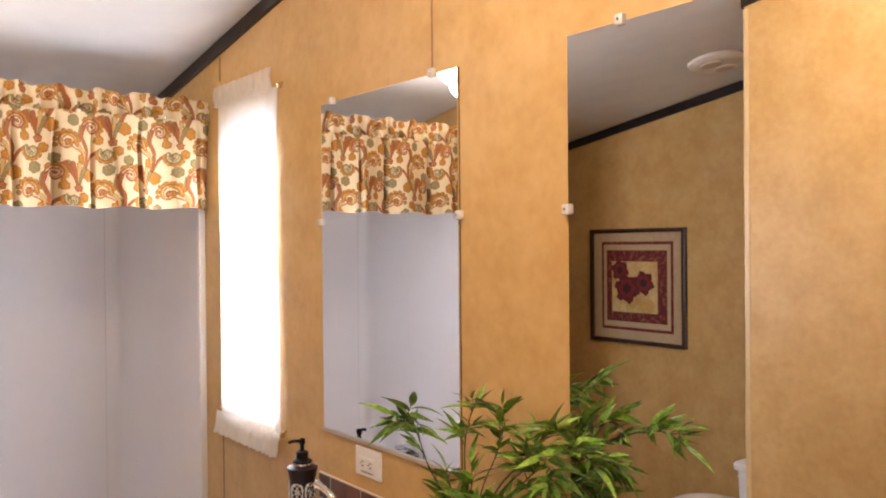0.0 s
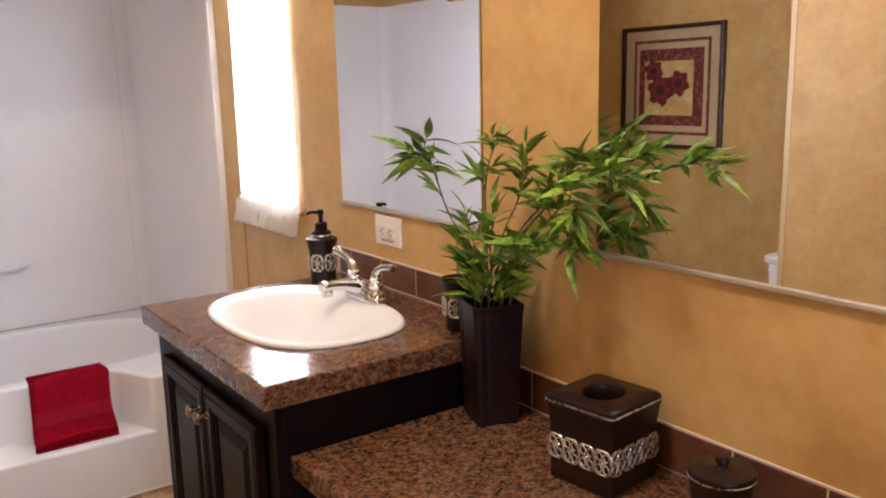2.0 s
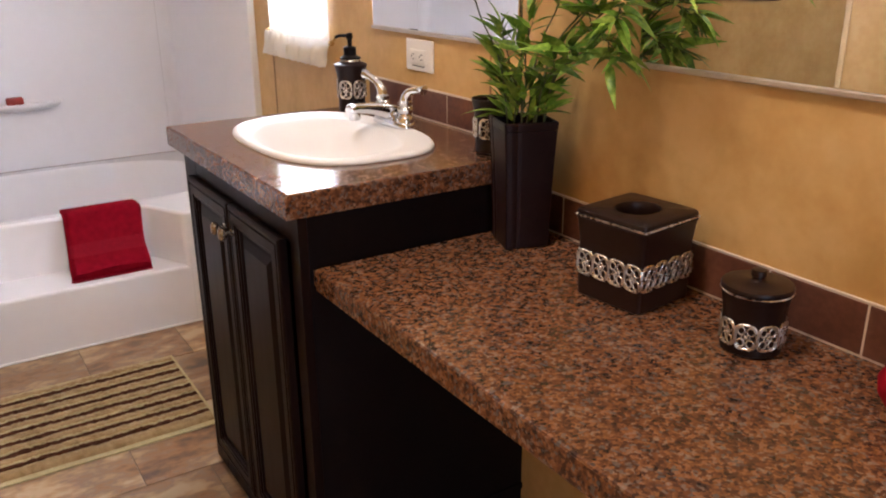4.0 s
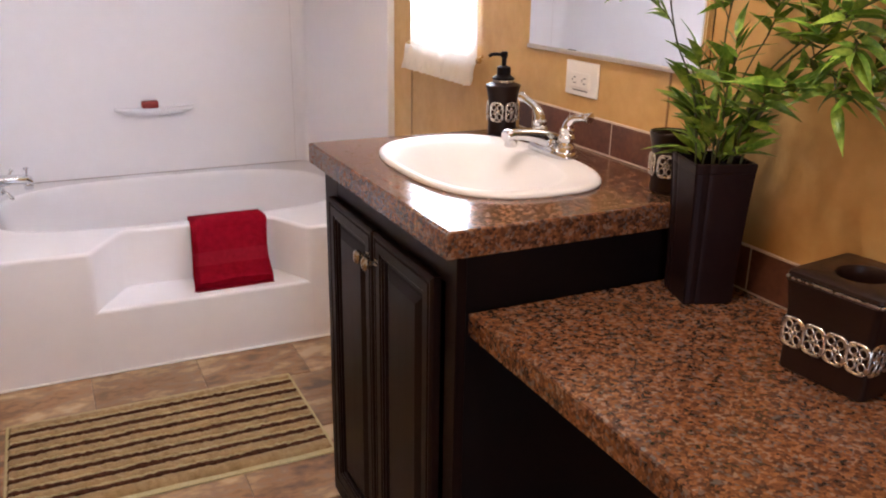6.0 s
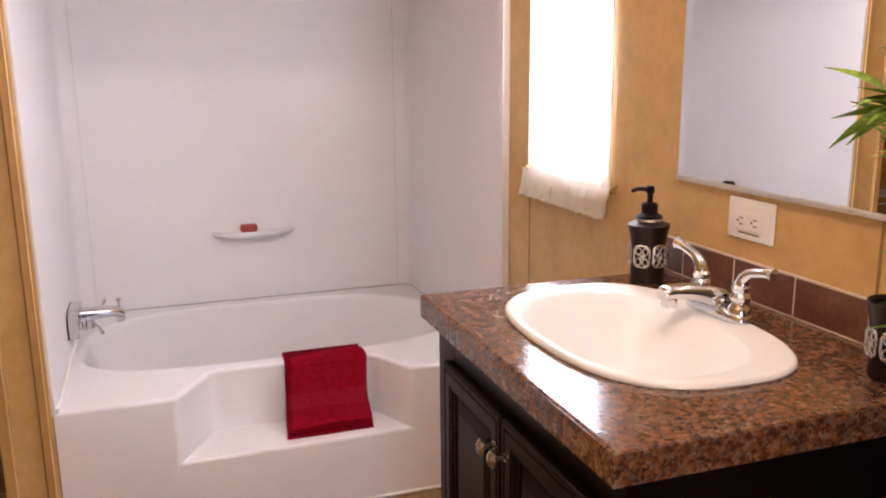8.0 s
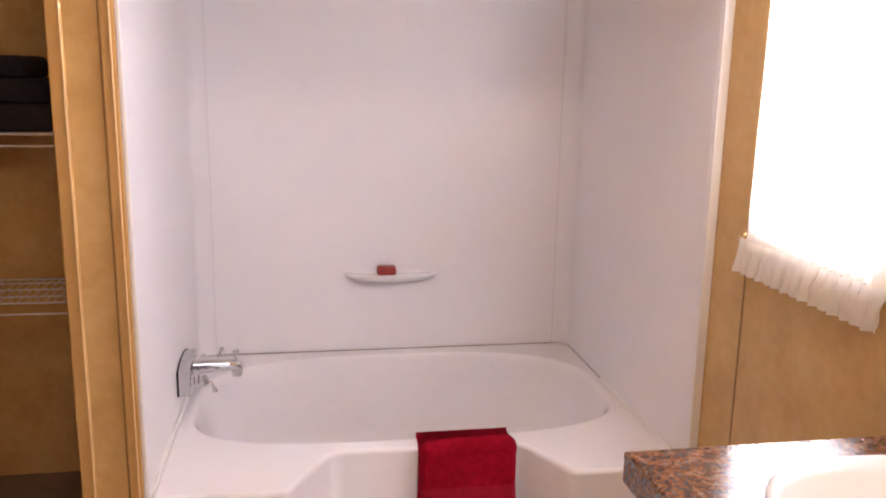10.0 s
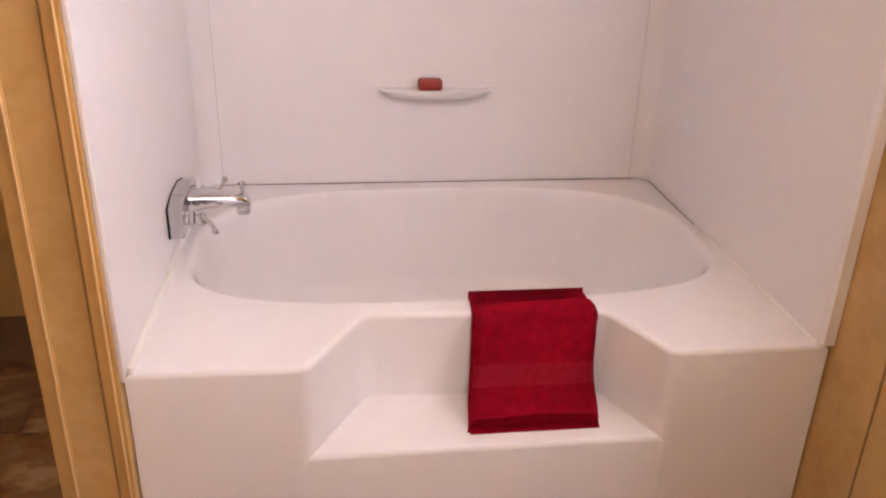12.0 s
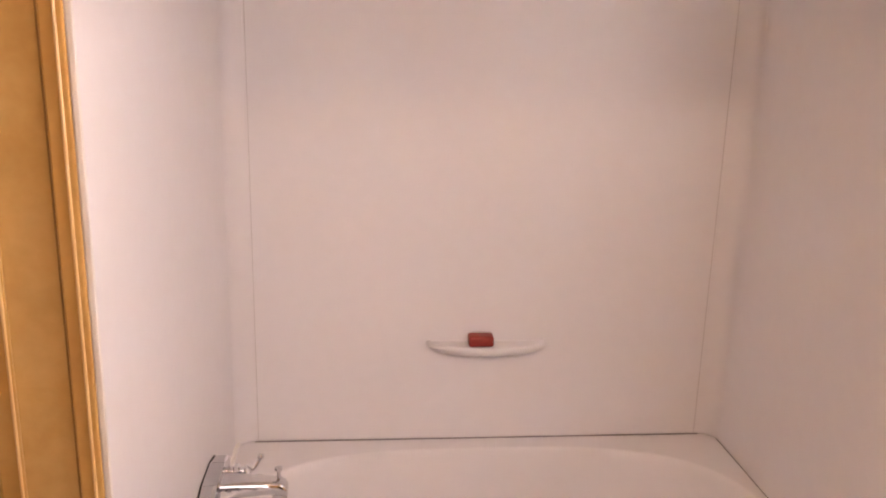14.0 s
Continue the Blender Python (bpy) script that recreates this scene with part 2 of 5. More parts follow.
VASE = material("dark_glazed_vase", [(0.013, 0.006, 0.007), (0.018, 0.009, 0.009)], spec=0.15, rough=0.38, scale=14, fine=120, bump=0.05)
RED = material("red_terry", [(0.17, 0.002, 0.008), (0.24, 0.004, 0.013)], rough=0.95, scale=40, fine=420, bump=0.8, depth=0.004, sheen=0.0, spec=0.05)
RED_BAND = material("red_woven_band", [(0.20, 0.004, 0.012), (0.25, 0.006, 0.016)], rough=0.8, scale=90, fine=700, bump=0.3, depth=0.001, spec=0.12)
SOAP = material("red_soap", [(0.24, 0.02, 0.013), (0.34, 0.04, 0.026)], rough=0.4, scale=30, bump=0.1)
SPLASH = material("brown_slate_tile", [(0.082, 0.031, 0.020), (0.125, 0.049, 0.029), (0.17, 0.073, 0.042)], rough=0.42, scale=14, fine=90, bump=0.25, depth=0.0015, random=0.18)
GROUT = material("pale_grout", [(0.62, 0.52, 0.42), (0.72, 0.63, 0.52)], rough=0.7, fine=200, bump=0.2)
FLOOR_TILE = material("slate_look_tile", [(0.105, 0.058, 0.034), (0.185, 0.094, 0.040), (0.285, 0.150, 0.060), (0.250, 0.162, 0.096), (0.38, 0.240, 0.115), (0.45, 0.33, 0.195)], rough=0.34, scale=4.6, fine=17, bump=0.2, depth=0.002, spread=0.44, random=0.32, stretch=(1, 1.7, 1))
FLOOR_GROUT = material("floor_grout", [(0.16, 0.11, 0.07), (0.22, 0.16, 0.1)], rough=0.7, bump=0.1)
RUG_TAN = material("tan_rug_pile", [(0.20, 0.125, 0.05), (0.31, 0.205, 0.09), (0.39, 0.275, 0.135)], rough=0.95, scale=28, fine=330, bump=0.9, depth=0.006, spread=0.8, sheen=0.2, spec=0.1)
RUG_BROWN = material("brown_rug_stripe", [(0.065, 0.026, 0.013), (0.12, 0.052, 0.026)], rough=0.95, scale=60, fine=300, bump=0.9, depth=0.005, spec=0.1)
RUG_EDGE = material("rug_binding", [(0.40, 0.33, 0.16), (0.48, 0.40, 0.22)], rough=0.9, scale=80, fine=400, bump=0.5, depth=0.002)
PLASTIC = material("white_plastic", [(0.80, 0.77, 0.72), (0.83, 0.80, 0.75)], rough=0.35, bump=0)
SLOT = material("dark_slot", [(0.05, 0.045, 0.04), (0.07, 0.06, 0.055)], rough=0.6, bump=0)
LEAF = material("bamboo_leaf", [(0.045, 0.120, 0.012), (0.150, 0.275, 0.022), (0.38, 0.52, 0.07)], spec=0.35, rough=0.42, scale=14, fine=120, bump=0.08, random=0.45)
STEM = material("bamboo_stem", [(0.05, 0.075, 0.02), (0.12, 0.12, 0.05)], rough=0.5, scale=25, bump=0.2)
MIRROR = bpy.data.materials.new("mirror_silver")
MIRROR.use_nodes = True
MIRROR.node_tree.nodes["Principled BSDF"].inputs["Metallic"].default_value = 1.0
MIRROR.node_tree.nodes["Principled BSDF"].inputs["Roughness"].default_value = 0.0
MIRROR.node_tree.nodes["Principled BSDF"].inputs["Base Color"].default_value = (0.85, 0.845, 0.835, 1)
CLEAR = material("milky_clear_plastic", [(0.66, 0.62, 0.56), (0.72, 0.68, 0.62)], rough=0.18, bump=0, coat=0.5)
PANE = glass("window_glass")
ALU = material("satin_channel", [(0.52, 0.46, 0.40), (0.60, 0.54, 0.47)], rough=0.32, metal=0.6, bump=0)
FRAME_WOOD = material("dark_frame_wood", [(0.035, 0.014, 0.008), (0.07, 0.03, 0.016)], rough=0.35, scale=30, bump=0.1)
MAT_BOARD = material("beige_mat", [(0.46, 0.34, 0.19), (0.52, 0.39, 0.23)], rough=0.9, scale=30, bump=0.1)
MAT_RED = material("burgundy_print", [(0.10, 0.006, 0.006), (0.15, 0.012, 0.010), (0.24, 0.10, 0.06)], rough=0.7, scale=45, fine=90, bump=0, spread=0.5)
PRINT = material("cream_print", [(0.42, 0.25, 0.06), (0.62, 0.48, 0.22)], rough=0.6, scale=12, bump=0)
FLOWER = material("dark_red_petals", [(0.05, 0.003, 0.005), (0.15, 0.008, 0.010)], rough=0.6, scale=40, bump=0)
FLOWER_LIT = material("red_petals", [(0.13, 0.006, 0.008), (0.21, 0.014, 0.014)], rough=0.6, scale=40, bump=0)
FLOWER_DARK = material("flower_heart", [(0.018, 0.002, 0.004), (0.05, 0.004, 0.006)], rough=0.6, scale=40, bump=0)
STRAW = material("ochre_stalk", [(0.42, 0.25, 0.05), (0.55, 0.36, 0.10)], rough=0.7, bump=0)
WIRE = material("white_wire_coating", [(0.72, 0.70, 0.67), (0.78, 0.76, 0.73)], rough=0.4, bump=0)
BLACK_CLOTH = material("black_cloth", [(0.010, 0.008, 0.010), (0.022, 0.018, 0.02)], rough=0.95, scale=25, fine=300, bump=0.5, depth=0.003)
SHEER, COTTON = sheer_cloth(), printed_cotton()
LAMP_GLASS = glowing("lit_frosted_glass", (1.0, 0.82, 0.6), 5.0)


# ---- building helpers ----
def part(name, bm, material, parent=None, label="", smooth=False):
    """Links a bmesh as one mesh object, under a thing or on its own."""
    me = bpy.data.meshes.new(name)
    bmesh.ops.recalc_face_normals(bm, faces=bm.faces)
    bm.to_mesh(me)
    bm.free()
    me.materials.append(material)
    if smooth:
        for p in me.polygons:
            p.use_smooth = True
        me.set_sharp_from_angle(angle=radians(38))
    ob = new(name, me)
    if parent is not None:
        ob.parent = parent
        ob.matrix_parent_inverse = Matrix.Translation(-Vector(parent.location))
    if label:
        tagged(ob, label)
    return ob


def thing(name, place, label, category, group="", kind=""):
    ob = new(name)
    ob.location = place
    ob.empty_display_size = 0.05
    return tagged(ob, label, category, group, kind)


def again(name, mesh, parent, m, label=""):
    """One more piece on a mesh that already exists, at the pose m in the world."""
    ob = new(name, mesh)
    ob.parent = parent
    ob.matrix_parent_inverse = Matrix.Translation(-Vector(parent.location))
    ob.matrix_basis = m
    if label:
        tagged(ob, label)
    return ob


def box(bm, x0, x1, y0, y1, z0, z1, bevel=0.0, segments=2):
    vs = [bm.verts.new((x, y, z)) for x in (x0, x1) for y in (y0, y1) for z in (z0, z1)]
    fs = [bm.faces.new([vs[i] for i in q]) for q in ((0, 1, 3, 2), (4, 6, 7, 5), (0, 4, 5, 1), (2, 3, 7, 6), (0, 2, 6, 4), (1, 5, 7, 3))]
    if bevel:
        edges = list({e for f in fs for e in f.edges})
        bmesh.ops.bevel(bm, geom=edges, offset=bevel, segments=segments, affect="EDGES", profile=0.5)
    return bm


def boxed(x0, x1, y0, y1, z0, z1, bevel=0.0, segments=2):
    return box(bmesh.new(), x0, x1, y0, y1, z0, z1, bevel, segments)


def prism(bm, poly, axis, a, b):
    """A flat outline pushed along an axis: 'x' takes (y, z) pairs, 'y' (x, z), 'z' (x, y)."""
    put = {"x": lambda p, d: (d, p[0], p[1]), "y": lambda p, d: (p[0], d, p[1]), "z": lambda p, d: (p[0], p[1], d)}[axis]
    lo, hi = [bm.verts.new(put(p, a)) for p in poly], [bm.verts.new(put(p, b)) for p in poly]
    bm.faces.new(lo[::-1])
    bm.faces.new(hi)
    k = len(poly)
    for i in range(k):
        bm.faces.new((lo[i], lo[(i + 1) % k], hi[(i + 1) % k], hi[i]))
    return bm


def loft(bm, rings, cap_start=True, cap_end=True, closed=True):
    rows = [[bm.verts.new(p) for p in ring] for ring in rings]
    k = len(rows[0])
    for r0, r1 in zip(rows, rows[1:]):
        for i in range(k if closed else k - 1):
            j = (i + 1) % k
            bm.faces.new((r0[i], r0[j], r1[j], r1[i]))
    if cap_start:
        bm.faces.new(rows[0][::-1])
    if cap_end:
        bm.faces.new(rows[-1])
    return rows


def lathe(bm, profile, cx=0.0, cy=0.0, seg=32, cap=True):
    """Rings of (radius, z) round an upright axis."""
    return loft(bm, [[(cx + r * math.cos(2 * math.pi * i / seg), cy + r * math.sin(2 * math.pi * i / seg), z) for i in range(seg)] for r, z in profile], cap, cap)


def tube(bm, points, radii, seg=10):
    """A round bar along the points."""
    pts = [Vector(p) for p in points]
    if isinstance(radii, (int, float)):
        radii = [radii] * len(pts)
    rings, side = [], None
    for i, p in enumerate(pts):
        d = (pts[min(i + 1, len(pts) - 1)] - pts[max(i - 1, 0)]).normalized()
        if side is None:
            side = d.orthogonal().normalized()
        side = (side - d * side.dot(d)).normalized()
        up = d.cross(side)
        rings.append([p + radii[i] * (math.cos(2 * math.pi * k / seg) * side + math.sin(2 * math.pi * k / seg) * up) for k in range(seg)])
    loft(bm, rings)
    return bm


def spline(points, steps=8):
    """Points on a smooth curve through the given ones."""
    p = [Vector(q) for q in points]
    p = [2 * p[0] - p[1]] + p + [2 * p[-1] - p[-2]]
    out = []
    for i in range(1, len(p) - 2):
        for s in range(steps):
            t = s / steps
            out.append(0.5 * (2 * p[i] + (p[i + 1] - p[i - 1]) * t + (2 * p[i - 1] - 5 * p[i] + 4 * p[i + 1] - p[i + 2]) * t * t + (3 * p[i] - p[i - 1] - 3 * p[i + 1] + p[i + 2]) * t ** 3))
    return out + [p[-2]]


def rounded(poly, radius, steps=5):
    """An outline with its corners rounded; radius: one for all or one for each corner."""
    out, k = [], len(poly)
    for i, c in enumerate(poly):
        r = radius[i] if isinstance(radius, (list, tuple)) else radius
        c, a, b = Vector(c), Vector(poly[i - 1]), Vector(poly[(i + 1) % k])
        if r <= 0:
            out.append(tuple(c))
            continue
        u, v = (a - c).normalized(), (b - c).normalized()
        d = min(r / math.tan(u.angle(v) / 2), 0.45 * (a - c).length, 0.45 * (b - c).length)
        for s in range(steps + 1):
            t = s / steps
            out.append(tuple((1 - t) ** 2 * (c + u * d) + 2 * t * (1 - t) * c + t * t * (c + v * d)))
    return out


def inset(poly, d):
    """A counterclockwise outline moved inwards by d."""
    out, k = [], len(poly)
    for i in range(k):
        a, c, b = Vector(poly[i - 1]), Vector(poly[i]), Vector(poly[(i + 1) % k])
        u, v = (c - a).normalized(), (b - c).normalized()
        n1, n2 = Vector((-u.y, u.x)), Vector((-v.y, v.x))
        m = n1 + n2
        out.append(tuple(c + m * (d / max(0.35, 0.5 * m.dot(m)))) if m.length > 1e-6 else tuple(c + n1 * d))
    return out


def oval(cx, cy, ax, ay, power, k, ay_back=None):
    """A superellipse; ay_back, where given, is its half-length along y on the side of growing x."""
    out = []
    for i in range(k):
        a = 2 * math.pi * i / k
        c, s = math.cos(a), math.sin(a)
        wide = ay if ay_back is None else ay + (ay_back - ay) * (0.5 + 0.5 * c)
        out.append((cx + ax * math.copysign(abs(c) ** (2 / power), c), cy + wide * math.copysign(abs(s) ** (2 / power), s)))
    return out


def scaled(poly, f, cx=0.686, cy=4.135):
    return [(cx + (x - cx) * f, cy + (y - cy) * f) for x, y in poly]


def at_height(poly, z):
    return [(x, y, z) for x, y in poly]


# ---- the room ----
GROUND = -0.027
EAST, NORTH, WEST, NEAR, RETURN, SOUTH = 1.393, 4.60, -1.22, -0.208, 2.23, -0.70
TUB_Y, TUB_TOP, SEAT_Z = 3.522, 0.412, 0.205
WIN = (2.906, 3.340, 1.085, 2.14)


def ceiling_z(y):
    return 2.484 - 0.160 * (y - 2.874)


def raked(y0, y1, z0=GROUND):
    return [(y0, z0), (y1, z0), (y1, ceiling_z(y1)), (y0, ceiling_z(y0))]


bm = bmesh.new()
prism(bm, raked(SOUTH - 0.1, WIN[0]), "x", EAST, EAST + 0.11)
prism(bm, raked(WIN[1], NORTH + 0.1), "x", EAST, EAST + 0.11)
prism(bm, raked(WIN[0], WIN[1], WIN[3]), "x", EAST, EAST + 0.11)
prism(bm, [(WIN[0], GROUND), (WIN[1], GROUND), (WIN[1], WIN[2]), (WIN[0], WIN[2])], "x", EAST, EAST + 0.11)
wall_east = tagged(part("wall_east", bm, WALLPAPER), "caramel wallpapered wall behind the vanity", "wall", kind="structure")
wall_north = tagged(part("wall_north", boxed(WEST - 0.1, EAST, NORTH, NORTH + 0.1, GROUND, ceiling_z(NORTH)), WALLPAPER), "caramel wallpapered outer wall behind the tub", "wall", kind="structure")
wall_west = tagged(part("wall_west", prism(bmesh.new(), raked(RETURN - 0.1, NORTH), "x", WEST - 0.1, WEST), WALLPAPER), "caramel wallpapered wall with a framed print", "wall", kind="structure")
wall_return = tagged(part("wall_return", boxed(WEST, NEAR - 0.1, RETURN - 0.1, RETURN, GROUND, ceiling_z(RETURN)), WALLPAPER), "caramel wallpapered wall behind the toilet", "wall", kind="structure")
wall_near = tagged(part("wall_near", prism(bmesh.new(), raked(SOUTH, RETURN), "x", NEAR - 0.1, NEAR), WALLPAPER), "caramel wallpapered wall opposite the long mirror", "wall", kind="structure")
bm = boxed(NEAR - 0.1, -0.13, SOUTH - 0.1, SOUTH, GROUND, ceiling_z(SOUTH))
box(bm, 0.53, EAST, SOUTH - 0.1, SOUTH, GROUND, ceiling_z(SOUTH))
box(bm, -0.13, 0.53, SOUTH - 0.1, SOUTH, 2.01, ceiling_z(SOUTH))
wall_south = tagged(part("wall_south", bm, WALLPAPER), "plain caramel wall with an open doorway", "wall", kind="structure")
partition = tagged(part("wall_partition", prism(bmesh.new(), raked(3.500, NORTH), "x", -0.138, -0.006), WALLPAPER), "short caramel partition between tub and closet", "wall", kind="structure")
bm = bmesh.new()
prism(bm, [(SOUTH - 0.1, ceiling_z(SOUTH - 0.1)), (NORTH + 0.1, ceiling_z(NORTH + 0.1)), (NORTH + 0.1, ceiling_z(NORTH + 0.1) + 0.1), (SOUTH - 0.1, ceiling_z(SOUTH - 0.1) + 0.1)], "x", WEST - 0.1, EAST + 0.11)
tagged(part("ceiling", bm, CEILING), "sloping off-white textured ceiling", "ceiling", kind="structure")


def crown(name, x0, x1, y0, y1):
    """A dark crown strip along the ceiling's slope, on a wall of given face."""
    bm = bmesh.new()
    h, d = 0.050, 0.014
    if x0 == x1:
        s = d if x0 in (WEST, NEAR) else -d
        a, b = min(x0, x0 + s), max(x0, x0 + s)
        prism(bm, [(y0, ceiling_z(y0) - h), (y1, ceiling_z(y1) - h), (y1, ceiling_z(y1) - 0.002), (y0, ceiling_z(y0) - 0.002)], "x", a, b)
    else:
        z = ceiling_z(y0)
        box(bm, x0, x1, min(y0, y1), max(y0, y1), z - h - 0.002, z - 0.004)
    return tagged(part(name, bm, CROWN), "black-brown crown strip along the ceiling", "trim", kind="structure")


crown("trim_east", EAST, EAST, SOUTH, NORTH - 0.02)
crown("trim_west", WEST, WEST, RETURN, NORTH - 0.02)
crown("trim_near", NEAR, NEAR, SOUTH, RETURN)
crown("trim_north", WEST + 0.015, EAST - 0.015, NORTH - 0.016, NORTH - 0.001)
crown("trim_partition", -0.006 - 0.132, -0.006, 3.486, 3.499)
crown("trim_return", WEST + 0.015, NEAR, RETURN + 0.001, RETURN + 0.015)

# panel battens and corner strips
for y in (3.357, 2.063, 0.85):
    lo, hi = (1.01, ceiling_z(y) - 0.06)
    if y == 3.357:
        hi = 1.03
    bm = boxed(EAST - 0.0025, EAST, y - 0.003, y + 0.003, GROUND if y > 3 else (0.99 if y > 2 else 0.84), hi, 0.001, 1)
    tagged(part("trim_seam", bm, SEAM), "thin caramel strip over a wall panel seam", "trim", kind="structure")
bm = boxed(EAST - 0.0025, EAST, 3.352, 3.362, 2.26, ceiling_z(3.36) - 0.055, 0.001, 1)
tagged(part("trim_seam", bm, SEAM), "thin caramel strip over a wall panel seam", "trim", kind="structure")
for x0, x1 in ((-0.141, -0.108), (-0.035, -0.004)):
    z1 = ceiling_z(3.5) - 0.055
    strip = tagged(part("trim_corner", boxed(x0, x1, 3.492, 3.500, GROUND, z1, 0.003, 2), WALL_TRIM), "caramel corner strip on the partition's end", "trim", kind="structure")
    edge = x1 - 0.004 if x0 < -0.1 else x1 - 0.010
    part("bead", boxed(edge - 0.002, edge + 0.002, 3.489, 3.493, GROUND, z1, 0.001, 1), BEAD, strip, "pale gold bead line")
tagged(part("trim_seam", boxed(-0.0385, -0.0355, 3.4965, 3.4999, GROUND, ceiling_z(3.5) - 0.055), SEAM), "thin dark joint beside the corner strip", "trim", kind="structure")
tagged(part("trim_corner", boxed(NEAR, NEAR + 0.004, RETURN - 0.020, RETURN + 0.003, GROUND, ceiling_z(RETURN) - 0.06, 0.002, 1), PALE_TRIM), "caramel corner strip on the wall's end", "trim", kind="structure")
tagged(part("baseboard", boxed(-0.15, 0.0, 3.480, 3.4915, GROUND, GROUND + 0.055, 0.003, 2), WALL_TRIM), "low caramel base strip at the partition", "baseboard", kind="structure")

# ---- tub surround: three white panels ----
surround = thing("tub_surround", (0.685, 4.557, TUB_TOP + 0.006), "white moulded three-panel tub surround with a soap ledge", "tub surround")
SUR_Z0, SUR_Z1 = TUB_TOP + 0.0022, 1.874
part("side_panel", boxed(-0.0055, 0.003, 3.498, 4.57, SUR_Z0, SUR_Z1, 0.002, 2), PANEL, surround)
part("side_panel", prism(bmesh.new(), [(1.366, 3.532), (1.369, 3.518), (1.392, 3.518), (1.392, 4.57), (1.366, 4.57)], "z", SUR_Z0, SUR_Z1), PANEL, surround)
part("back_panel", boxed(0.003, 1.366, 4.557, 4.598, SUR_Z0, SUR_Z1, 0.002, 2), PANEL, surround)
for sx, x in ((1, 0.003), (-1, 1.366)):
    arc = [(x, 4.557)] + [(x + sx * (0.05 - 0.05 * math.sin(a)), 4.557 - (0.05 - 0.05 * math.cos(a))) for a in [i * math.pi / 12 for i in range(7)]]
    part("corner_column", prism(bmesh.new(), arc if sx > 0 else arc[::-1], "z", SUR_Z0 + 0.001, SUR_Z1 - 0.002), PANEL, surround, smooth=True)
    part("column_edge", boxed(min(x + sx * 0.05, x + sx * 0.056), max(x + sx * 0.05, x + sx * 0.056), 4.5545, 4.558, SUR_Z0 + 0.001, SUR_Z1 - 0.002, 0.001, 1), PANEL, surround)
    a, b = sorted((x + sx * 0.0562, x + sx * 0.0576))
    part("column_joint", boxed(a, b, 4.5560, 4.5572, SUR_Z0 + 0.001, SUR_Z1 - 0.002), JOINT, surround, "thin grey joint")
    a, b, c = (-0.003, 0.006, 3.495) if sx > 0 else (1.3675, 1.3925, 3.512)
    part("front_flange", boxed(a, b, c, c + 0.008, SUR_Z0, SUR_Z1, 0.002, 2), CAULK, surround, "white edge strip")
ledge = bmesh.new()
rings = []
for f, z in ((0.55, 0.676), (0.80, 0.682), (0.94, 0.692), (1.0, 0.701), (0.985, 0.708), (0.95, 0.710), (0.90, 0.706), (0.55, 0.705)):
    rings.append([(0.690 + 0.168 * f * math.cos(math.pi * i / 24), 4.5575 - 0.070 * f * math.sin(math.pi * i / 24) ** 0.8, z) for i in range(25)])
loft(ledge, rings)
part("soap_ledge", ledge, PANEL, surround, smooth=True)
part("joint_line", boxed(0.05, 1.32, 4.5535, 4.5572, TUB_TOP + 0.0005, SUR_Z0, 0), DARK_GAP, surround, "dark gap along the tub's rim")
part("joint_line", boxed(1.3635, 1.3665, 4.16, 4.55, TUB_TOP + 0.0005, SUR_Z0, 0), DARK_GAP, surround, "dark gap along the tub's rim")
part("joint_bead", boxed(1.360, 1.3665, 3.53, 4.159, TUB_TOP - 0.003, SUR_Z0 + 0.002, 0.0015, 1), CAULK, surround, "white caulk bead")
part("joint_bead", boxed(0.0015, 0.012, 3.527, 4.55, TUB_TOP - 0.004, TUB_TOP + 0.014, 0.004, 2), CAULK, surround, "white caulk bead")

# ---- tub ----
tub = thing("bathtub", (0.685, 4.03, GROUND), "white garden bathtub with a moulded step seat", "bathtub")
bm = bmesh.new()
X0, X1, YB = -0.003, 1.3875, 4.575
outline = [(X0, TUB_Y), (0.330, TUB_Y), (0.446, 3.722), (0.968, 3.705), (1.055, TUB_Y), (X1, TUB_Y), (X1, YB), (X0, YB)]
outline = rounded(outline, [0.0, 0.03, 0.05, 0.05, 0.03, 0.0, 0.0, 0.0], 6)
basin = [(0.686 + 0.655 * math.copysign(abs(math.cos(a)) ** (2 / 3.2), math.cos(a)), 4.135 + 0.362 * math.copysign(abs(math.sin(a)) ** (2 / (3.9 if a > math.pi else 2.5)), math.sin(a))) for a in [2 * math.pi * i / 96 for i in range(96)]]
R = 0.013
rings = [at_height(inset(outline, R + 0.006), TUB_TOP)]
for k in range(5):
    a = k / 4 * math.pi / 2
    rings.append(at_height(inset(outline, R * (1 - math.sin(a))), TUB_TOP - R + R * math.cos(a)))
rings.append(at_height(outline, GROUND))
rows = loft(bm, rings, False, False)
deck_edges = [bm.edges.get((rows[0][i], rows[0][(i + 1) % len(rows[0])])) for i in range(len(rows[0]))]
brings = [at_height(scaled(basin, f), z) for f, z in ((1.012, TUB_TOP), (1.0, TUB_TOP), (0.992, TUB_TOP - 0.002), (0.982, TUB_TOP - 0.008), (0.972, TUB_TOP - 0.022), (0.955, TUB_TOP - 0.06), (0.91, 0.24), (0.87, 0.15), (0.82, 0.105), (0.72, 0.083), (0.5, 0.077), (0.2, 0.073))]
brows = loft(bm, brings, False, True)
basin_edges = [bm.edges.get((brows[0][i], brows[0][(i + 1) % 96])) for i in range(96)]
bmesh.ops.triangle_fill(bm, edges=deck_edges + basin_edges, use_beauty=True)
part("shell", bm, ACRYLIC, tub, smooth=True)
bm = bmesh.new()
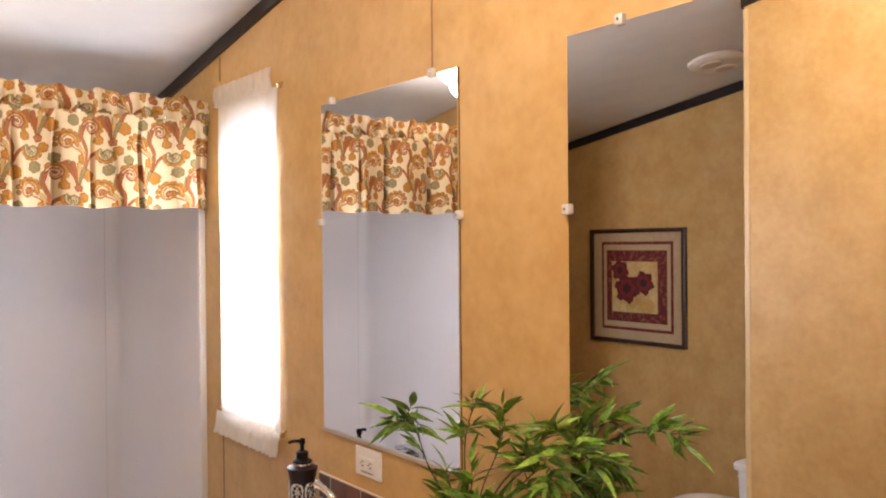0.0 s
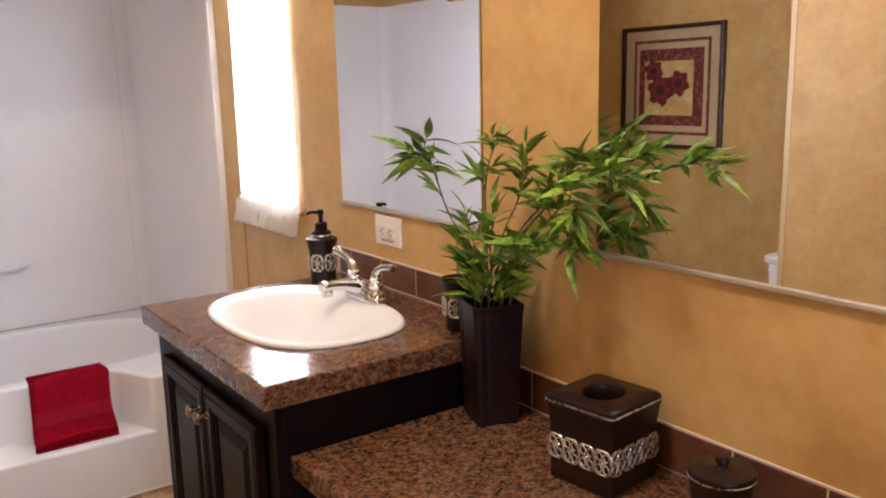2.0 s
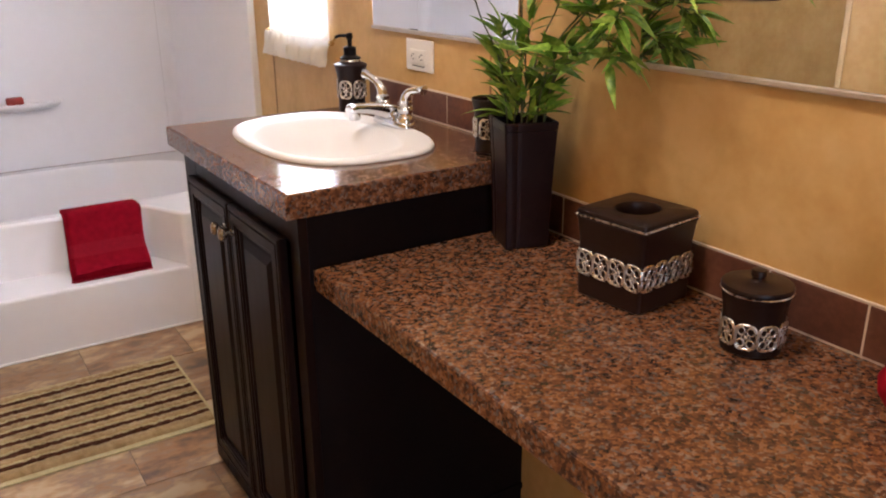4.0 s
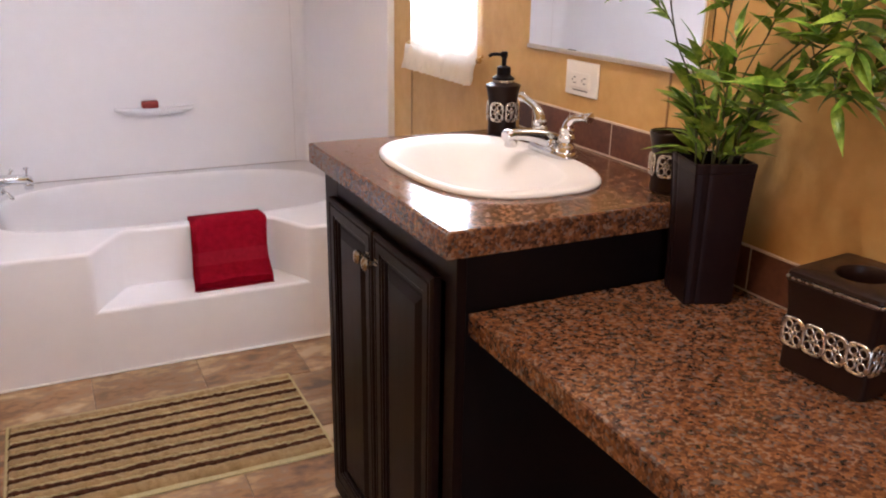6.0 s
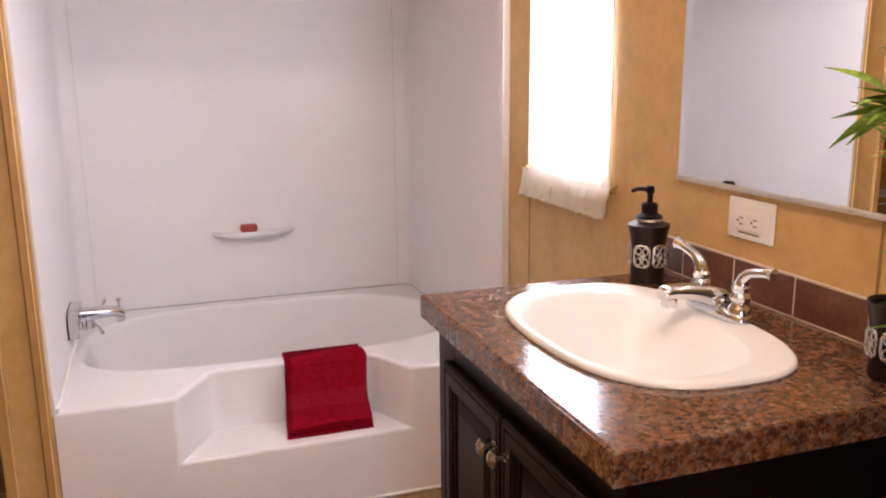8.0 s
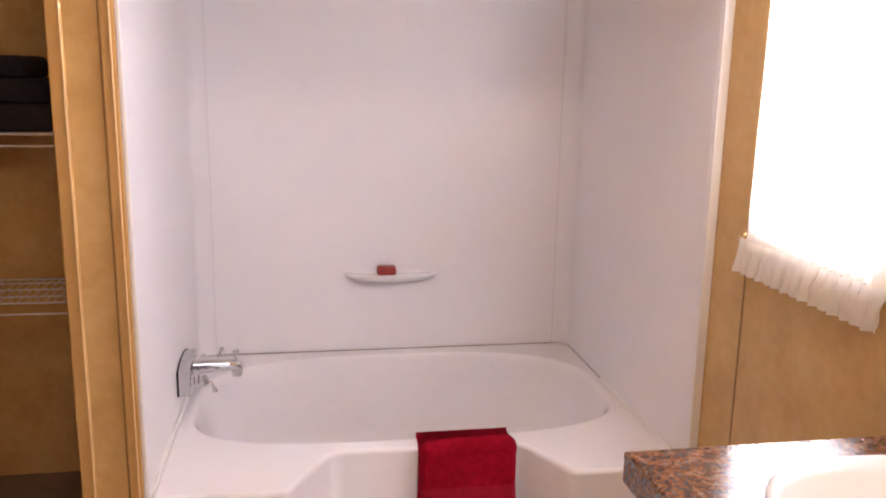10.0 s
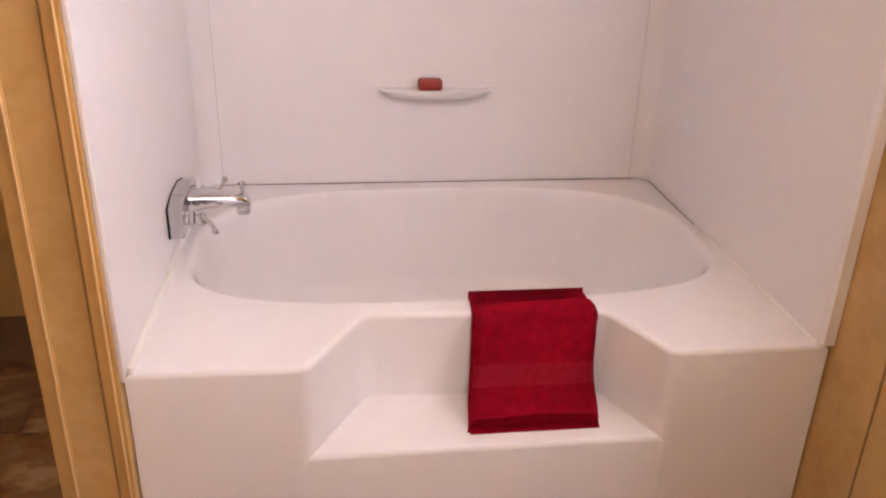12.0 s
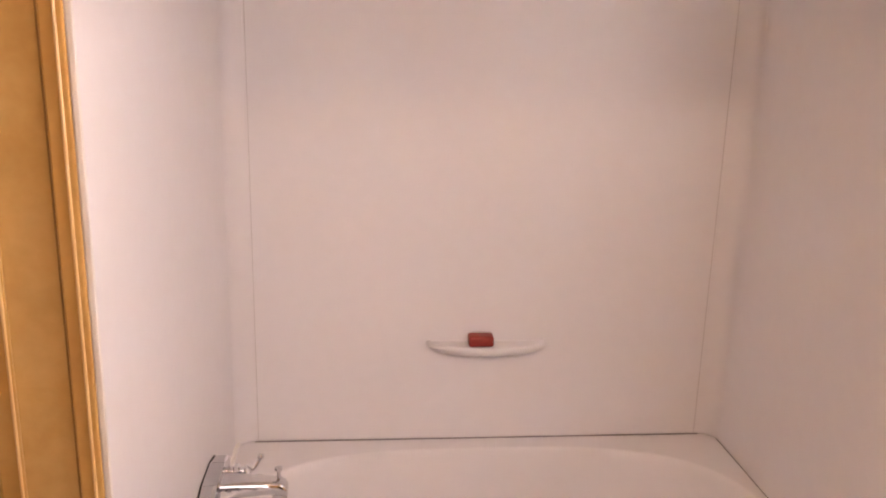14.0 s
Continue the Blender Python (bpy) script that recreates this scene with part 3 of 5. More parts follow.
seat = [(0.316, TUB_Y + 0.0008), (1.069, TUB_Y + 0.0008), (0.985, 3.76), (0.43, 3.76)]
rings = [at_height(inset(seat, 0.02), SEAT_Z)]
for k in range(5):
    a = k / 4 * math.pi / 2
    rings.append(at_height(inset(seat, 0.014 * (1 - math.sin(a))), SEAT_Z - 0.014 + 0.014 * math.cos(a)))
rings.append(at_height(seat, GROUND))
loft(bm, rings)
part("step_seat", bm, ACRYLIC, tub, smooth=True)
part("floor_caulk", boxed(0.004, 1.385, TUB_Y - 0.006, TUB_Y + 0.001, GROUND, GROUND + 0.008, 0.002, 1), CAULK, tub, "white caulk line on the floor")
bm = bmesh.new()
lathe(bm, [(0.0, 0.0786), (0.030, 0.079), (0.032, 0.081), (0.020, 0.083), (0.0, 0.0825)][1:4], 0.33, 4.13, 24)
part("drain", bm, CHROME, tub, "chrome drain", smooth=True)

# tub filler with two lever handles
filler = thing("tub_faucet", (0.003, 4.11, 0.52), "polished chrome tub filler with two lever handles", "faucet")
bm = bmesh.new()
plate = rounded([(3.998, 0.478), (4.068, 0.481), (4.090, 0.500), (4.130, 0.500), (4.152, 0.481), (4.222, 0.478), (4.222, 0.554), (4.160, 0.568), (4.060, 0.568), (3.998, 0.554)], 0.008, 3)
prism(bm, plate, "x", 0.0069, 0.040)
bmesh.ops.bevel(bm, geom=bm.edges[:], offset=0.002, segments=1, affect="EDGES")
part("escutcheon", bm, CHROME, filler, smooth=True)
part("gasket", prism(bmesh.new(), scaled(plate, 1.006, 4.11, 0.522), "x", 0.0031, 0.0068), BLACK_WOOD, filler, "black gasket")
bm = bmesh.new()
rings = []
for x, z, w, h in ((0.030, 0.533, 0.030, 0.024), (0.08, 0.536, 0.026, 0.020), (0.13, 0.537, 0.023, 0.017), (0.165, 0.535, 0.022, 0.016), (0.178, 0.530, 0.020, 0.015), (0.184, 0.523, 0.017, 0.012)):
    ring = rounded([(-w, -h), (w, -h), (w, h), (-w, h)], 0.012, 4)
    rings.append([(x, 4.11 + a, z + b) for a, b in ring])
loft(bm, rings)
box(bm, 0.150, 0.182, 4.094, 4.126, 0.498, 0.530, 0.006, 2)
part("spout", bm, CHROME, filler, smooth=True)
bm = bmesh.new()
lathe(bm, [(0.004, 0.550), (0.004, 0.572), (0.009, 0.574), (0.009, 0.580), (0.005, 0.582)], 0.165, 4.11, 14)
part("diverter_knob", bm, CHROME, filler, smooth=True)
for s in (-1, 1):
    y = 4.11 + s * 0.092
    bm = bmesh.new()
    prof = [(0.034, 0.020), (0.040, 0.020), (0.042, 0.012), (0.050, 0.012), (0.054, 0.019), (0.062, 0.019), (0.066, 0.012), (0.074, 0.013), (0.080, 0.017), (0.088, 0.012), (0.092, 0.005)]
    loft(bm, [[(x, y + r * math.cos(2 * math.pi * i / 18), 0.52 + r * math.sin(2 * math.pi * i / 18)) for i in range(18)] for x, r in prof])
    h = part("handle", bm, CHROME, filler, smooth=True)
    bm = bmesh.new()
    tube(bm, spline([(0.084, y, 0.52), (0.100, y + s * 0.006, 0.520 + 0.010 * s), (0.114, y + s * 0.020, 0.522 + 0.032 * s)], 6), [0.006] * 6 + [0.005] * 4 + [0.007, 0.008, 0.005], 10)
    part("lever", bm, CHROME, h, smooth=True)

# ---- window, curtain ----
window = tagged(new("window_1"), "narrow white-framed window behind a sheer curtain", "window", kind="structure")
window.location = (EAST, 3.17, WIN[2])
y0, y1, z0, z1 = WIN
for name, b in (("jamb", (y0, y0 + 0.022, z0, z1)), ("jamb", (y1 - 0.022, y1, z0, z1)), ("sill", (y0 + 0.022, y1 - 0.022, z0, z0 + 0.025)), ("head", (y0 + 0.022, y1 - 0.022, z1 - 0.025, z1)), ("meeting_rail", (y0 + 0.022, y1 - 0.022, 1.60, 1.63))):
    part(name, boxed(EAST + 0.012, EAST + 0.09, *b, 0.002, 1), PLASTIC, window)
for a, b in ((z0 + 0.025, 1.60), (1.63, z1 - 0.025)):
    pane = part("pane", boxed(EAST + 0.05, EAST + 0.054, y0 + 0.022, y1 - 0.022, a, b), PANE, window, "clear glass")
    pane.visible_shadow = False


def ruffled(y0, y1, z0, z1, x, waves, depth, rows=24, cols=140, flare=0.0, pinch=(), seed=1.0, lean=0.0):
    """A thin gathered cloth that hangs in the x = const plane; it narrows by pinch and flutes more away from its rods."""
    bm = bmesh.new()
    grid = []
    for j in range(rows + 1):
        v = j / rows
        z = z0 + (z1 - z0) * v
        row = []
        for i in range(cols + 1):
            u = i / cols
            narrow = sum(w * math.exp(-((v - c) / s) ** 2) for c, s, w in pinch)
            y = y0 + (y1 - y0) * u + narrow * (0.5 - u) + 0.004 * math.sin(9 * v + seed) * (1 - u)
            d = depth * (math.sin(waves * 2 * math.pi * u + 0.8 * math.sin(5 * v + seed)) + 0.5 * math.sin(waves * 3.3 * math.pi * u + 2 * v + seed))
            row.append(bm.verts.new((x - abs(flare) * abs(v - (0.0 if flare > 0 else 1.0)) + d + lean * v, y, z)))
        grid.append(row)
    for a, b in zip(grid, grid[1:]):
        for i in range(cols):
            bm.faces.new((a[i], a[i + 1], b[i + 1], b[i]))
    return bm


curtain = thing("sheer_curtain", (EAST - 0.03, 3.17, 1.0), "sheer white ruffled curtain stretched between two rods", "curtain")
part("panel", ruffled(2.872, 3.350, 1.052, 2.168, EAST - 0.011, 13, 0.0022, 30, 150, 0, ((0.5, 0.28, 0.022),)), SHEER, curtain, smooth=True)
part("top_ruffle", ruffled(2.912, 3.372, 2.160, 2.236, EAST - 0.016, 11, 0.006, 6, 150, 0.0, (), 2.0), SHEER, curtain, "gathered heading", smooth=True)
part("bottom_ruffle", ruffled(2.862, 3.350, 0.986, 1.062, EAST - 0.024, 15, 0.0075, 8, 150, -0.012, (), 3.0), SHEER, curtain, "gathered frill", smooth=True)
for z in (2.166, 1.057):
    rod = thing("curtain_rod", (EAST - 0.03, 2.85, z), "slim brass sash rod with hooked ends", "curtain rod", "curtain rods")
    part("bar", tube(bmesh.new(), [(EAST - 0.0050, 2.856, z), (EAST - 0.0050, 3.362, z)], 0.0032, 10), BRASS, rod, smooth=True)
    for y in (2.856, 3.362):
        part("bracket", tube(bmesh.new(), spline([(EAST, y, z + 0.012), (EAST - 0.010, y, z + 0.008), (EAST - 0.012, y, z)], 4), 0.0045, 8), BRASS, rod, smooth=True)
        part("finial", box(bmesh.new(), EAST - 0.023, EAST - 0.007, y - 0.006, y + 0.006, z - 0.008, z + 0.008, 0.003, 2), BRASS, rod)

# ---- valance over the tub ----
valance = thing("valance", (0.69, 3.47, 1.80), "gathered cream valance with a rust and ochre scroll print", "valance")


def valance_cloth(z0, z1, y, cols, rows, amp, waves, seed, hem):
    bm = bmesh.new()
    tuck = random.Random(int(seed * 10))
    tucks = [((k + tuck.uniform(0.2, 0.8)) / 9, tuck.uniform(0.6, 1.2)) for k in range(9)] if amp > 0.012 else []
    grid = []
    for j in range(rows + 1):
        v = j / rows
        row = []
        for i in range(cols + 1):
            u = i / cols
            x = 0.004 + 1.384 * u
            fold = math.sin(waves * 2 * math.pi * u + seed + 0.6 * math.sin(7 * u + 3 * v))
            fold = math.copysign(abs(fold) ** 0.7, fold) + 0.35 * math.sin(waves * 5.1 * u + 5 * seed)
            z = z0 + (z1 - z0) * v + hem * (1 - v) * math.sin(waves * 2 * math.pi * u + 1.2) + ((0.007 * math.sin(61 * u + seed) + 0.005 * math.sin(143 * u)) * v if amp < 0.012 else 0)
            row.append(bm.verts.new((x + 0.006 * fold * (1 - v), y - amp * fold * (1.0 - 0.55 * v) + 0.030 * sum(d * math.exp(-((u - c) / 0.006) ** 2) for c, d in tucks) * (1 - v ** 4), z)))
        grid.append(row)
    for j in range(rows):
        for i in range(cols):
            bm.faces.new((grid[j][i], grid[j][i + 1], grid[j + 1][i + 1], grid[j + 1][i]))
    return bm


def print_on(ob, cols, rows, height, gather, shift):
    """Lays the print over a cloth of (cols + 1) by (rows + 1) points."""
    ink = ob.data.color_attributes.new("print", "FLOAT_COLOR", "POINT")
    tall, wide = PRINT_REPEAT.shape[:2]
    across = (np.arange(cols + 1) / cols * 1384 * gather + shift).astype(int) % wide
    up = (np.arange(rows + 1) / rows * height * 1000 + 3).astype(int) % tall
    colours = np.ones((rows + 1, cols + 1, 4))
    colours[:, :, :3] = PRINT_REPEAT[up][:, across]
    ink.data.foreach_set("color", colours.astype(np.float32).ravel())


PRINT_REPEAT = scroll_print()
print_on(part("skirt", valance_cloth(1.797, 2.125, 3.456, 760, 120, 0.020, 6.5, 0.4, 0.004), COTTON, valance, smooth=True), 760, 120, 0.328, 1.0, 0)
print_on(part("heading", valance_cloth(2.120, 2.205, 3.462, 760, 30, 0.0118, 23, 1.4, 0.0), COTTON, valance, "gathered heading", smooth=True), 760, 30, 0.085, 1.1, 90)
vrod = thing("valance_rod", (0.69, 3.475, 2.123), "flat white curtain rod across the tub opening", "curtain rod")
part("rod_bar", boxed(0.002, 1.390, 3.476, 3.482, 2.108, 2.136, 0.002, 1), PLASTIC, vrod)

# ---- ceiling lamps and fan ----
def dome_lamp(x, y):
    z = ceiling_z(y)
    lamp = thing("ceiling_lamp", (x, y, z), "round ceiling lamp with a lit frosted glass dome", "ceiling lamp", "ceiling lamps")
    bm = bmesh.new()
    lathe(bm, [(0.05, z + 0.03), (0.125, z + 0.02), (0.13, z - 0.028), (0.115, z - 0.034)], x, y, 40)
    part("base", bm, PLASTIC, lamp, smooth=True)
    bm = bmesh.new()
    lathe(bm, [(0.112 * math.cos(a), z - 0.036 - 0.075 * math.sin(a)) for a in [i * math.pi / 18 for i in range(9)]], x, y, 40, False)
    g = part("glass_dome", bm, LAMP_GLASS, lamp, "lit frosted glass", smooth=True)
    g.visible_shadow = False


dome_lamp(0.37, 3.19)
dome_lamp(0.52, 1.45)
fan = thing("ceiling_fan_vent", (-0.79, 2.74, ceiling_z(2.74)), "round white exhaust fan cover with two vents", "exhaust fan")
tilt = Matrix.Translation((-0.79, 2.74, ceiling_z(2.74))) @ Matrix.Rotation(math.atan(-0.160), 4, "X")
bm = bmesh.new()
lathe(bm, [(0.135, 0.0), (0.135, -0.012), (0.12, -0.024), (0.09, -0.028), (0.01, -0.030)], 0, 0, 40)
bm.transform(tilt)
part("cover", bm, PLASTIC, fan, smooth=True)
for s in (-1, 1):
    bm = bmesh.new()
    loft(bm, [at_height(oval(s * 0.055, 0.0, 0.042 * f, 0.05 * f, 2, 24), z) for f, z in ((1.0, -0.026), (0.98, -0.033), (0.85, -0.034))])
    bm.transform(tilt)
    part("vent_grille", bm, GROUT, fan, "grey vent", smooth=True)

# ---- floor ----
floor = tagged(part("floor", boxed(WEST - 0.1, EAST + 0.1, SOUTH - 0.1, NORTH + 0.1, GROUND - 0.12, GROUND - 0.0022), FLOOR_GROUT), "brown slate-look tiled vinyl floor", "floor", kind="structure")

# ---- sink cabinet ----
cabinet = thing("vanity_cabinet", (1.11, 2.24, GROUND), "tall espresso wooden sink cabinet with two raised-panel doors", "cabinet")
CX, CY0, CY1, CZ = 0.838, 1.892, 2.595, 0.8625
part("side_panel", boxed(CX + 0.019, EAST - 0.001, CY0 + 0.021, CY0 + 0.037, GROUND, CZ), BLACK_WOOD, cabinet)
part("side_panel", boxed(CX + 0.019, EAST - 0.001, CY1 - 0.016, CY1, GROUND, CZ), BLACK_WOOD, cabinet)
part("bottom_board", boxed(CX + 0.05, EAST - 0.001, CY0 + 0.016, CY1 - 0.016, 0.05, 0.066), BLACK_WOOD, cabinet)
bm = boxed(CX, CX + 0.019, CY0, CY0 + 0.042, GROUND, CZ, 0.001, 1)
box(bm, CX, CX + 0.019, CY1 - 0.090, CY1, GROUND, CZ, 0.001, 1)
box(bm, CX + 0.0005, CX + 0.019, CY0 + 0.042, CY1 - 0.090, CZ - 0.06, CZ)
box(bm, CX + 0.0005, CX + 0.019, CY0 + 0.042, CY1 - 0.090, GROUND, 0.055)
box(bm, CX + 0.0005, CX + 0.019, 2.224, 2.248, 0.055, CZ - 0.06)
part("face_frame", bm, ESPRESSO, cabinet)


def raised_door(y0, y1, z0, z1, knob_y):
    """A door with a moulded frame and a raised centre panel, seen from low x."""
    bm = bmesh.new()
    rings = []
    for d, x in ((0.0, CX - 0.001), (0.0, CX - 0.015), (0.002, CX - 0.018), (0.006, CX - 0.0195), (0.0095, CX - 0.0195), (0.0115, CX - 0.0165), (0.0145, CX - 0.0165), (0.0165, CX - 0.0195), (0.036, CX - 0.0195), (0.039, CX - 0.0170), (0.0425, CX - 0.0170), (0.0450, CX - 0.0125), (0.0475, CX - 0.0125), (0.0500, CX - 0.0060), (0.0560, CX - 0.0060), (0.0600, CX - 0.0090), (0.0780, CX - 0.0160), (0.0800, CX - 0.0160)):
        rings.append([(x, a, b) for a, b in ((y0 + d, z0 + d), (y0 + d, z1 - d), (y1 - d, z1 - d), (y1 - d, z0 + d))])
    loft(bm, rings)
    door = part("door", bm, ESPRESSO, cabinet)
    bm = bmesh.new()
    prof = [(0.0195, 0.008), (0.022, 0.008), (0.024, 0.0045), (0.032, 0.0045), (0.035, 0.010), (0.040, 0.0145), (0.045, 0.0145), (0.049, 0.011), (0.051, 0.004)]
    loft(bm, [[(CX - d, knob_y + r * math.cos(2 * math.pi * i / 20), 0.748 + r * math.sin(2 * math.pi * i / 20)) for i in range(20)] for d, r in prof])
    part("knob", bm, KNOB, door, "antique nickel mushroom knob", smooth=True)


raised_door(2.239, 2.520, 0.050, 0.806, 2.258)
raised_door(1.950, 2.233, 0.050, 0.806, 2.212)


def counter_top(name, x0, y0, y1, z0, z1, label, holes=()):
    top = thing(name, ((x0 + EAST) / 2, (y0 + y1) / 2, z0), label, "countertop")
    bm = bmesh.new()
    outer = [(x0, y0), (EAST - 0.001, y0), (EAST - 0.001, y1), (x0, y1)]
    r = 0.004
    rings = [at_height(inset(outer, r + 0.002), z1), at_height(inset(outer, r), z1), at_height(inset(outer, r * 0.3), z1 - r * 0.3), at_height(outer, z1 - r), at_height(outer, z0 + 0.001), at_height(inset(outer, 0.002), z0)]
    rows = loft(bm, rings, not holes, not holes)
    for row, z in ((rows[0], z1), (rows[-1], z0)):
        if holes:
            edges = [bm.edges.get((row[i], row[(i + 1) % 4])) for i in range(4)]
            vs = [bm.verts.new((x, y, z)) for x, y in holes]
            edges += [bm.edges.new((vs[i], vs[(i + 1) % len(vs)])) for i in range(len(vs))]
            bmesh.ops.triangle_fill(bm, edges=edges, use_beauty=True)
    part("slab", bm, GRANITE, top)
    part("front_edge", boxed(x0 - 0.0022, x0 - 0.0002, y0 - 0.0022, y1 + 0.0022, z0, z1 - 0.0022, 0.0008, 1), GRANITE, top, "laminate edge strip")
    for y in (y0 - 0.0022, y1 + 0.0002):
        part("end_edge", boxed(x0, EAST - 0.001, y, y + 0.002, z0, z1 - 0.0022, 0.0008, 1), GRANITE, top, "laminate edge strip")
    return top


SINK = (1.087, 2.278)
counter_top("sink_countertop", 0.814, 1.879, 2.632, 0.863, 0.910, "brown speckled granite-look laminate counter with a square edge", oval(*SINK, 0.178, 0.250, 2.7, 48, 0.27))
counter_top("makeup_countertop", 0.874, 0.52, 1.9095, 0.706, 0.749, "lower brown speckled granite-look laminate makeup counter")
support = thing("counter_support", (1.13, 0.53, GROUND), "black wooden end panel holding up the makeup counter", "panel")
part("board", boxed(0.89, EAST - 0.001, 0.53, 0.548, GROUND, 0.7055, 0.001, 1), BLACK_WOOD, support)

# ---- sink ----
sink = thing("sink", (*SINK, 0.91), "white oval self-rimming porcelain sink set in the counter", "sink")
bm = bmesh.new()
base = oval(*SINK, 0.190, 0.270, 2.7, 72, 0.294)
rings = []
for f, z in ((0.93, 0.9105), (1.0, 0.9105), (1.004, 0.913), (1.0, 0.917), (0.985, 0.9205), (0.96, 0.9215), (0.93, 0.920)):
    rings.append(at_height(scaled(base, f, *SINK), z))
bowl = oval(SINK[0] - 0.024, SINK[1], 0.154, 0.240, 2.6, 72, 0.250)
for f, z in ((1.0, 0.9188), (0.97, 0.9165), (0.92, 0.911), (0.86, 0.902), (0.78, 0.889), (0.68, 0.870), (0.54, 0.846), (0.40, 0.826), (0.26, 0.815), (0.10, 0.812)):
    rings.append(at_height(scaled(bowl, f, SINK[0] - 0.024, SINK[1]), z))
loft(bm, rings, False, True)
part("basin", bm, PORCELAIN, sink, smooth=True)
bm = bmesh.new()
lathe(bm, [(0.022, 0.8125), (0.022, 0.816), (0.017, 0.8175), (0.004, 0.8165)], SINK[0] - 0.024, SINK[1], 20)
part("drain", bm, CHROME, sink, "chrome drain", smooth=True)

# ---- sink faucet ----
FX, FY, FZ = 1.266, 2.284, 0.9205
faucet = thing("sink_faucet", (FX, FY, FZ), "polished chrome two-lever bathroom faucet on the sink", "faucet")
bm = bmesh.new()
plate = oval(FX, FY, 0.029, 0.080, 3.0, 40)
loft(bm, [at_height(scaled(plate, f, FX, FY), FZ + z) for f, z in ((1.0, 0.0), (1.0, 0.007), (0.97, 0.012), (0.90, 0.017), (0.74, 0.021), (0.5, 0.023))])
part("deck_plate", bm, CHROME, faucet, smooth=True)
bm = bmesh.new()
rings = []
for x, z, w, h in ((0.020, 0.012, 0.026, 0.012), (0.012, 0.022, 0.029, 0.017), (-0.006, 0.029, 0.028, 0.020), (-0.026, 0.036, 0.025, 0.018), (-0.052, 0.043, 0.021, 0.0145), (-0.080, 0.0475, 0.019, 0.012), (-0.104, 0.049, 0.0185, 0.011), (-0.117, 0.047, 0.018, 0.0105), (-0.121, 0.044, 0.0165, 0.009)):
    rings.append([(FX + x, FY + a, FZ + z + b) for a, b in rounded([(-w, -h), (w, -h), (w, h), (-w, h)], 0.010, 4)])
loft(bm, rings)
part("spout", bm, CHROME, faucet, smooth=True)
bm = bmesh.new()
lathe(bm, [(0.0125, FZ + 0.022), (0.0140, FZ + 0.024), (0.0140, FZ + 0.038)], FX - 0.106, FY, 20)
part("aerator", bm, CHROME, faucet, "round nozzle", smooth=True)
for s in (-1, 1):
    y = FY + s * 0.055
    bm = bmesh.new()
    lathe(bm, [(0.0215, FZ + 0.010), (0.0215, FZ + 0.020), (0.0190, FZ + 0.026), (0.0150, FZ + 0.030), (0.0145, FZ + 0.034), (0.0185, FZ + 0.038), (0.0195, FZ + 0.044), (0.0165, FZ + 0.049), (0.0140, FZ + 0.052), (0.0165, FZ + 0.056), (0.0165, FZ + 0.061), (0.0120, FZ + 0.066)], FX, y, 24)
    base = part("handle", bm, CHROME, faucet, smooth=True)
    bm = bmesh.new()
    rise = 0.014 if s > 0 else 0.0
    pts = spline([(FX - 0.3 * s * d, y + 0.95 * s * d, FZ + z + rise * d / 0.05) for d, z in ((0.0, 0.058), (0.003, 0.074), (0.015, 0.086), (0.034, 0.091), (0.054, 0.093), (0.062, 0.092))], 5)
    k = len(pts) - 1
    tube(bm, pts, [0.0140 - 0.0052 * min(1, i / (0.45 * k)) + 0.0036 * max(0, min(1, (i / k - 0.68) / 0.2)) - 0.006 * max(0, (i / k - 0.93) / 0.07) for i in range(k + 1)], 14)
    part("lever", bm, CHROME, base, smooth=True)

# ---- the matching dark resin accessories ----
def medallion_mesh(w, h, t):
    """An open silver medallion in the yz plane that faces low x: a rounded frame with four petals and a stud."""
    bm = bmesh.new()
    ring = rounded([(-w, -h), (w, -h), (w, h), (-w, h)], w * 0.75, 4)

    def hoop(points, r):
        rows = []
        k = len(points)
        for i in range(k):
            a, c, b = Vector(points[i - 1]), Vector(points[i]), Vector(points[(i + 1) % k])
            d = (b - a).normalized()
            nrm = Vector((-d.y, d.x))
            rows.append([(-t * 0.6 - r * math.sin(q), c.x + nrm.x * r * math.cos(q), c.y + nrm.y * r * math.cos(q)) for q in (0.0, 1.05, 2.09, 3.14)])
        rows.append(rows[0])
        loft(bm, rows, False, False, closed=False)

    hoop(ring, t)
    for sy in (-1, 1):
        for sz in (-1, 1):
            hoop([(sy * w * 0.46 + w * 0.36 * math.cos(a), sz * h * 0.50 + h * 0.33 * math.sin(a)) for a in [k * math.pi / 5 for k in range(10)]], t * 0.72)
        hoop([(sy * w * 0.20 + w * 0.20 * math.cos(a), h * 0.20 * math.sin(a)) for a in [k * math.pi / 4 for k in range(8)]], t * 0.6)
    loft(bm, [[(-t * 0.4 - t * 1.6 * d, w * 0.24 * f * math.cos(a), w * 0.24 * f * math.sin(a)) for a in [k * math.pi / 4 for k in range(8)]] for f, d in ((1.0, 0.0), (0.75, 0.7), (0.2, 1.0))])
    me = bpy.data.meshes.new("medallion")
    bm.to_mesh(me)
    bm.free()
    me.materials.append(SILVER)
    for p in me.polygons:
        p.use_smooth = True
    return me


def medallion_ring(owner, cx, cy, z, radius, count, mesh, start=0.0):
    for i in range(count):
        a = 2 * math.pi * i / count + start
        again("medallion", mesh, owner, Matrix.Translation((cx + radius * math.cos(a), cy + radius * math.sin(a), z)) @ Matrix.Rotation(a + math.pi, 4, "Z"))


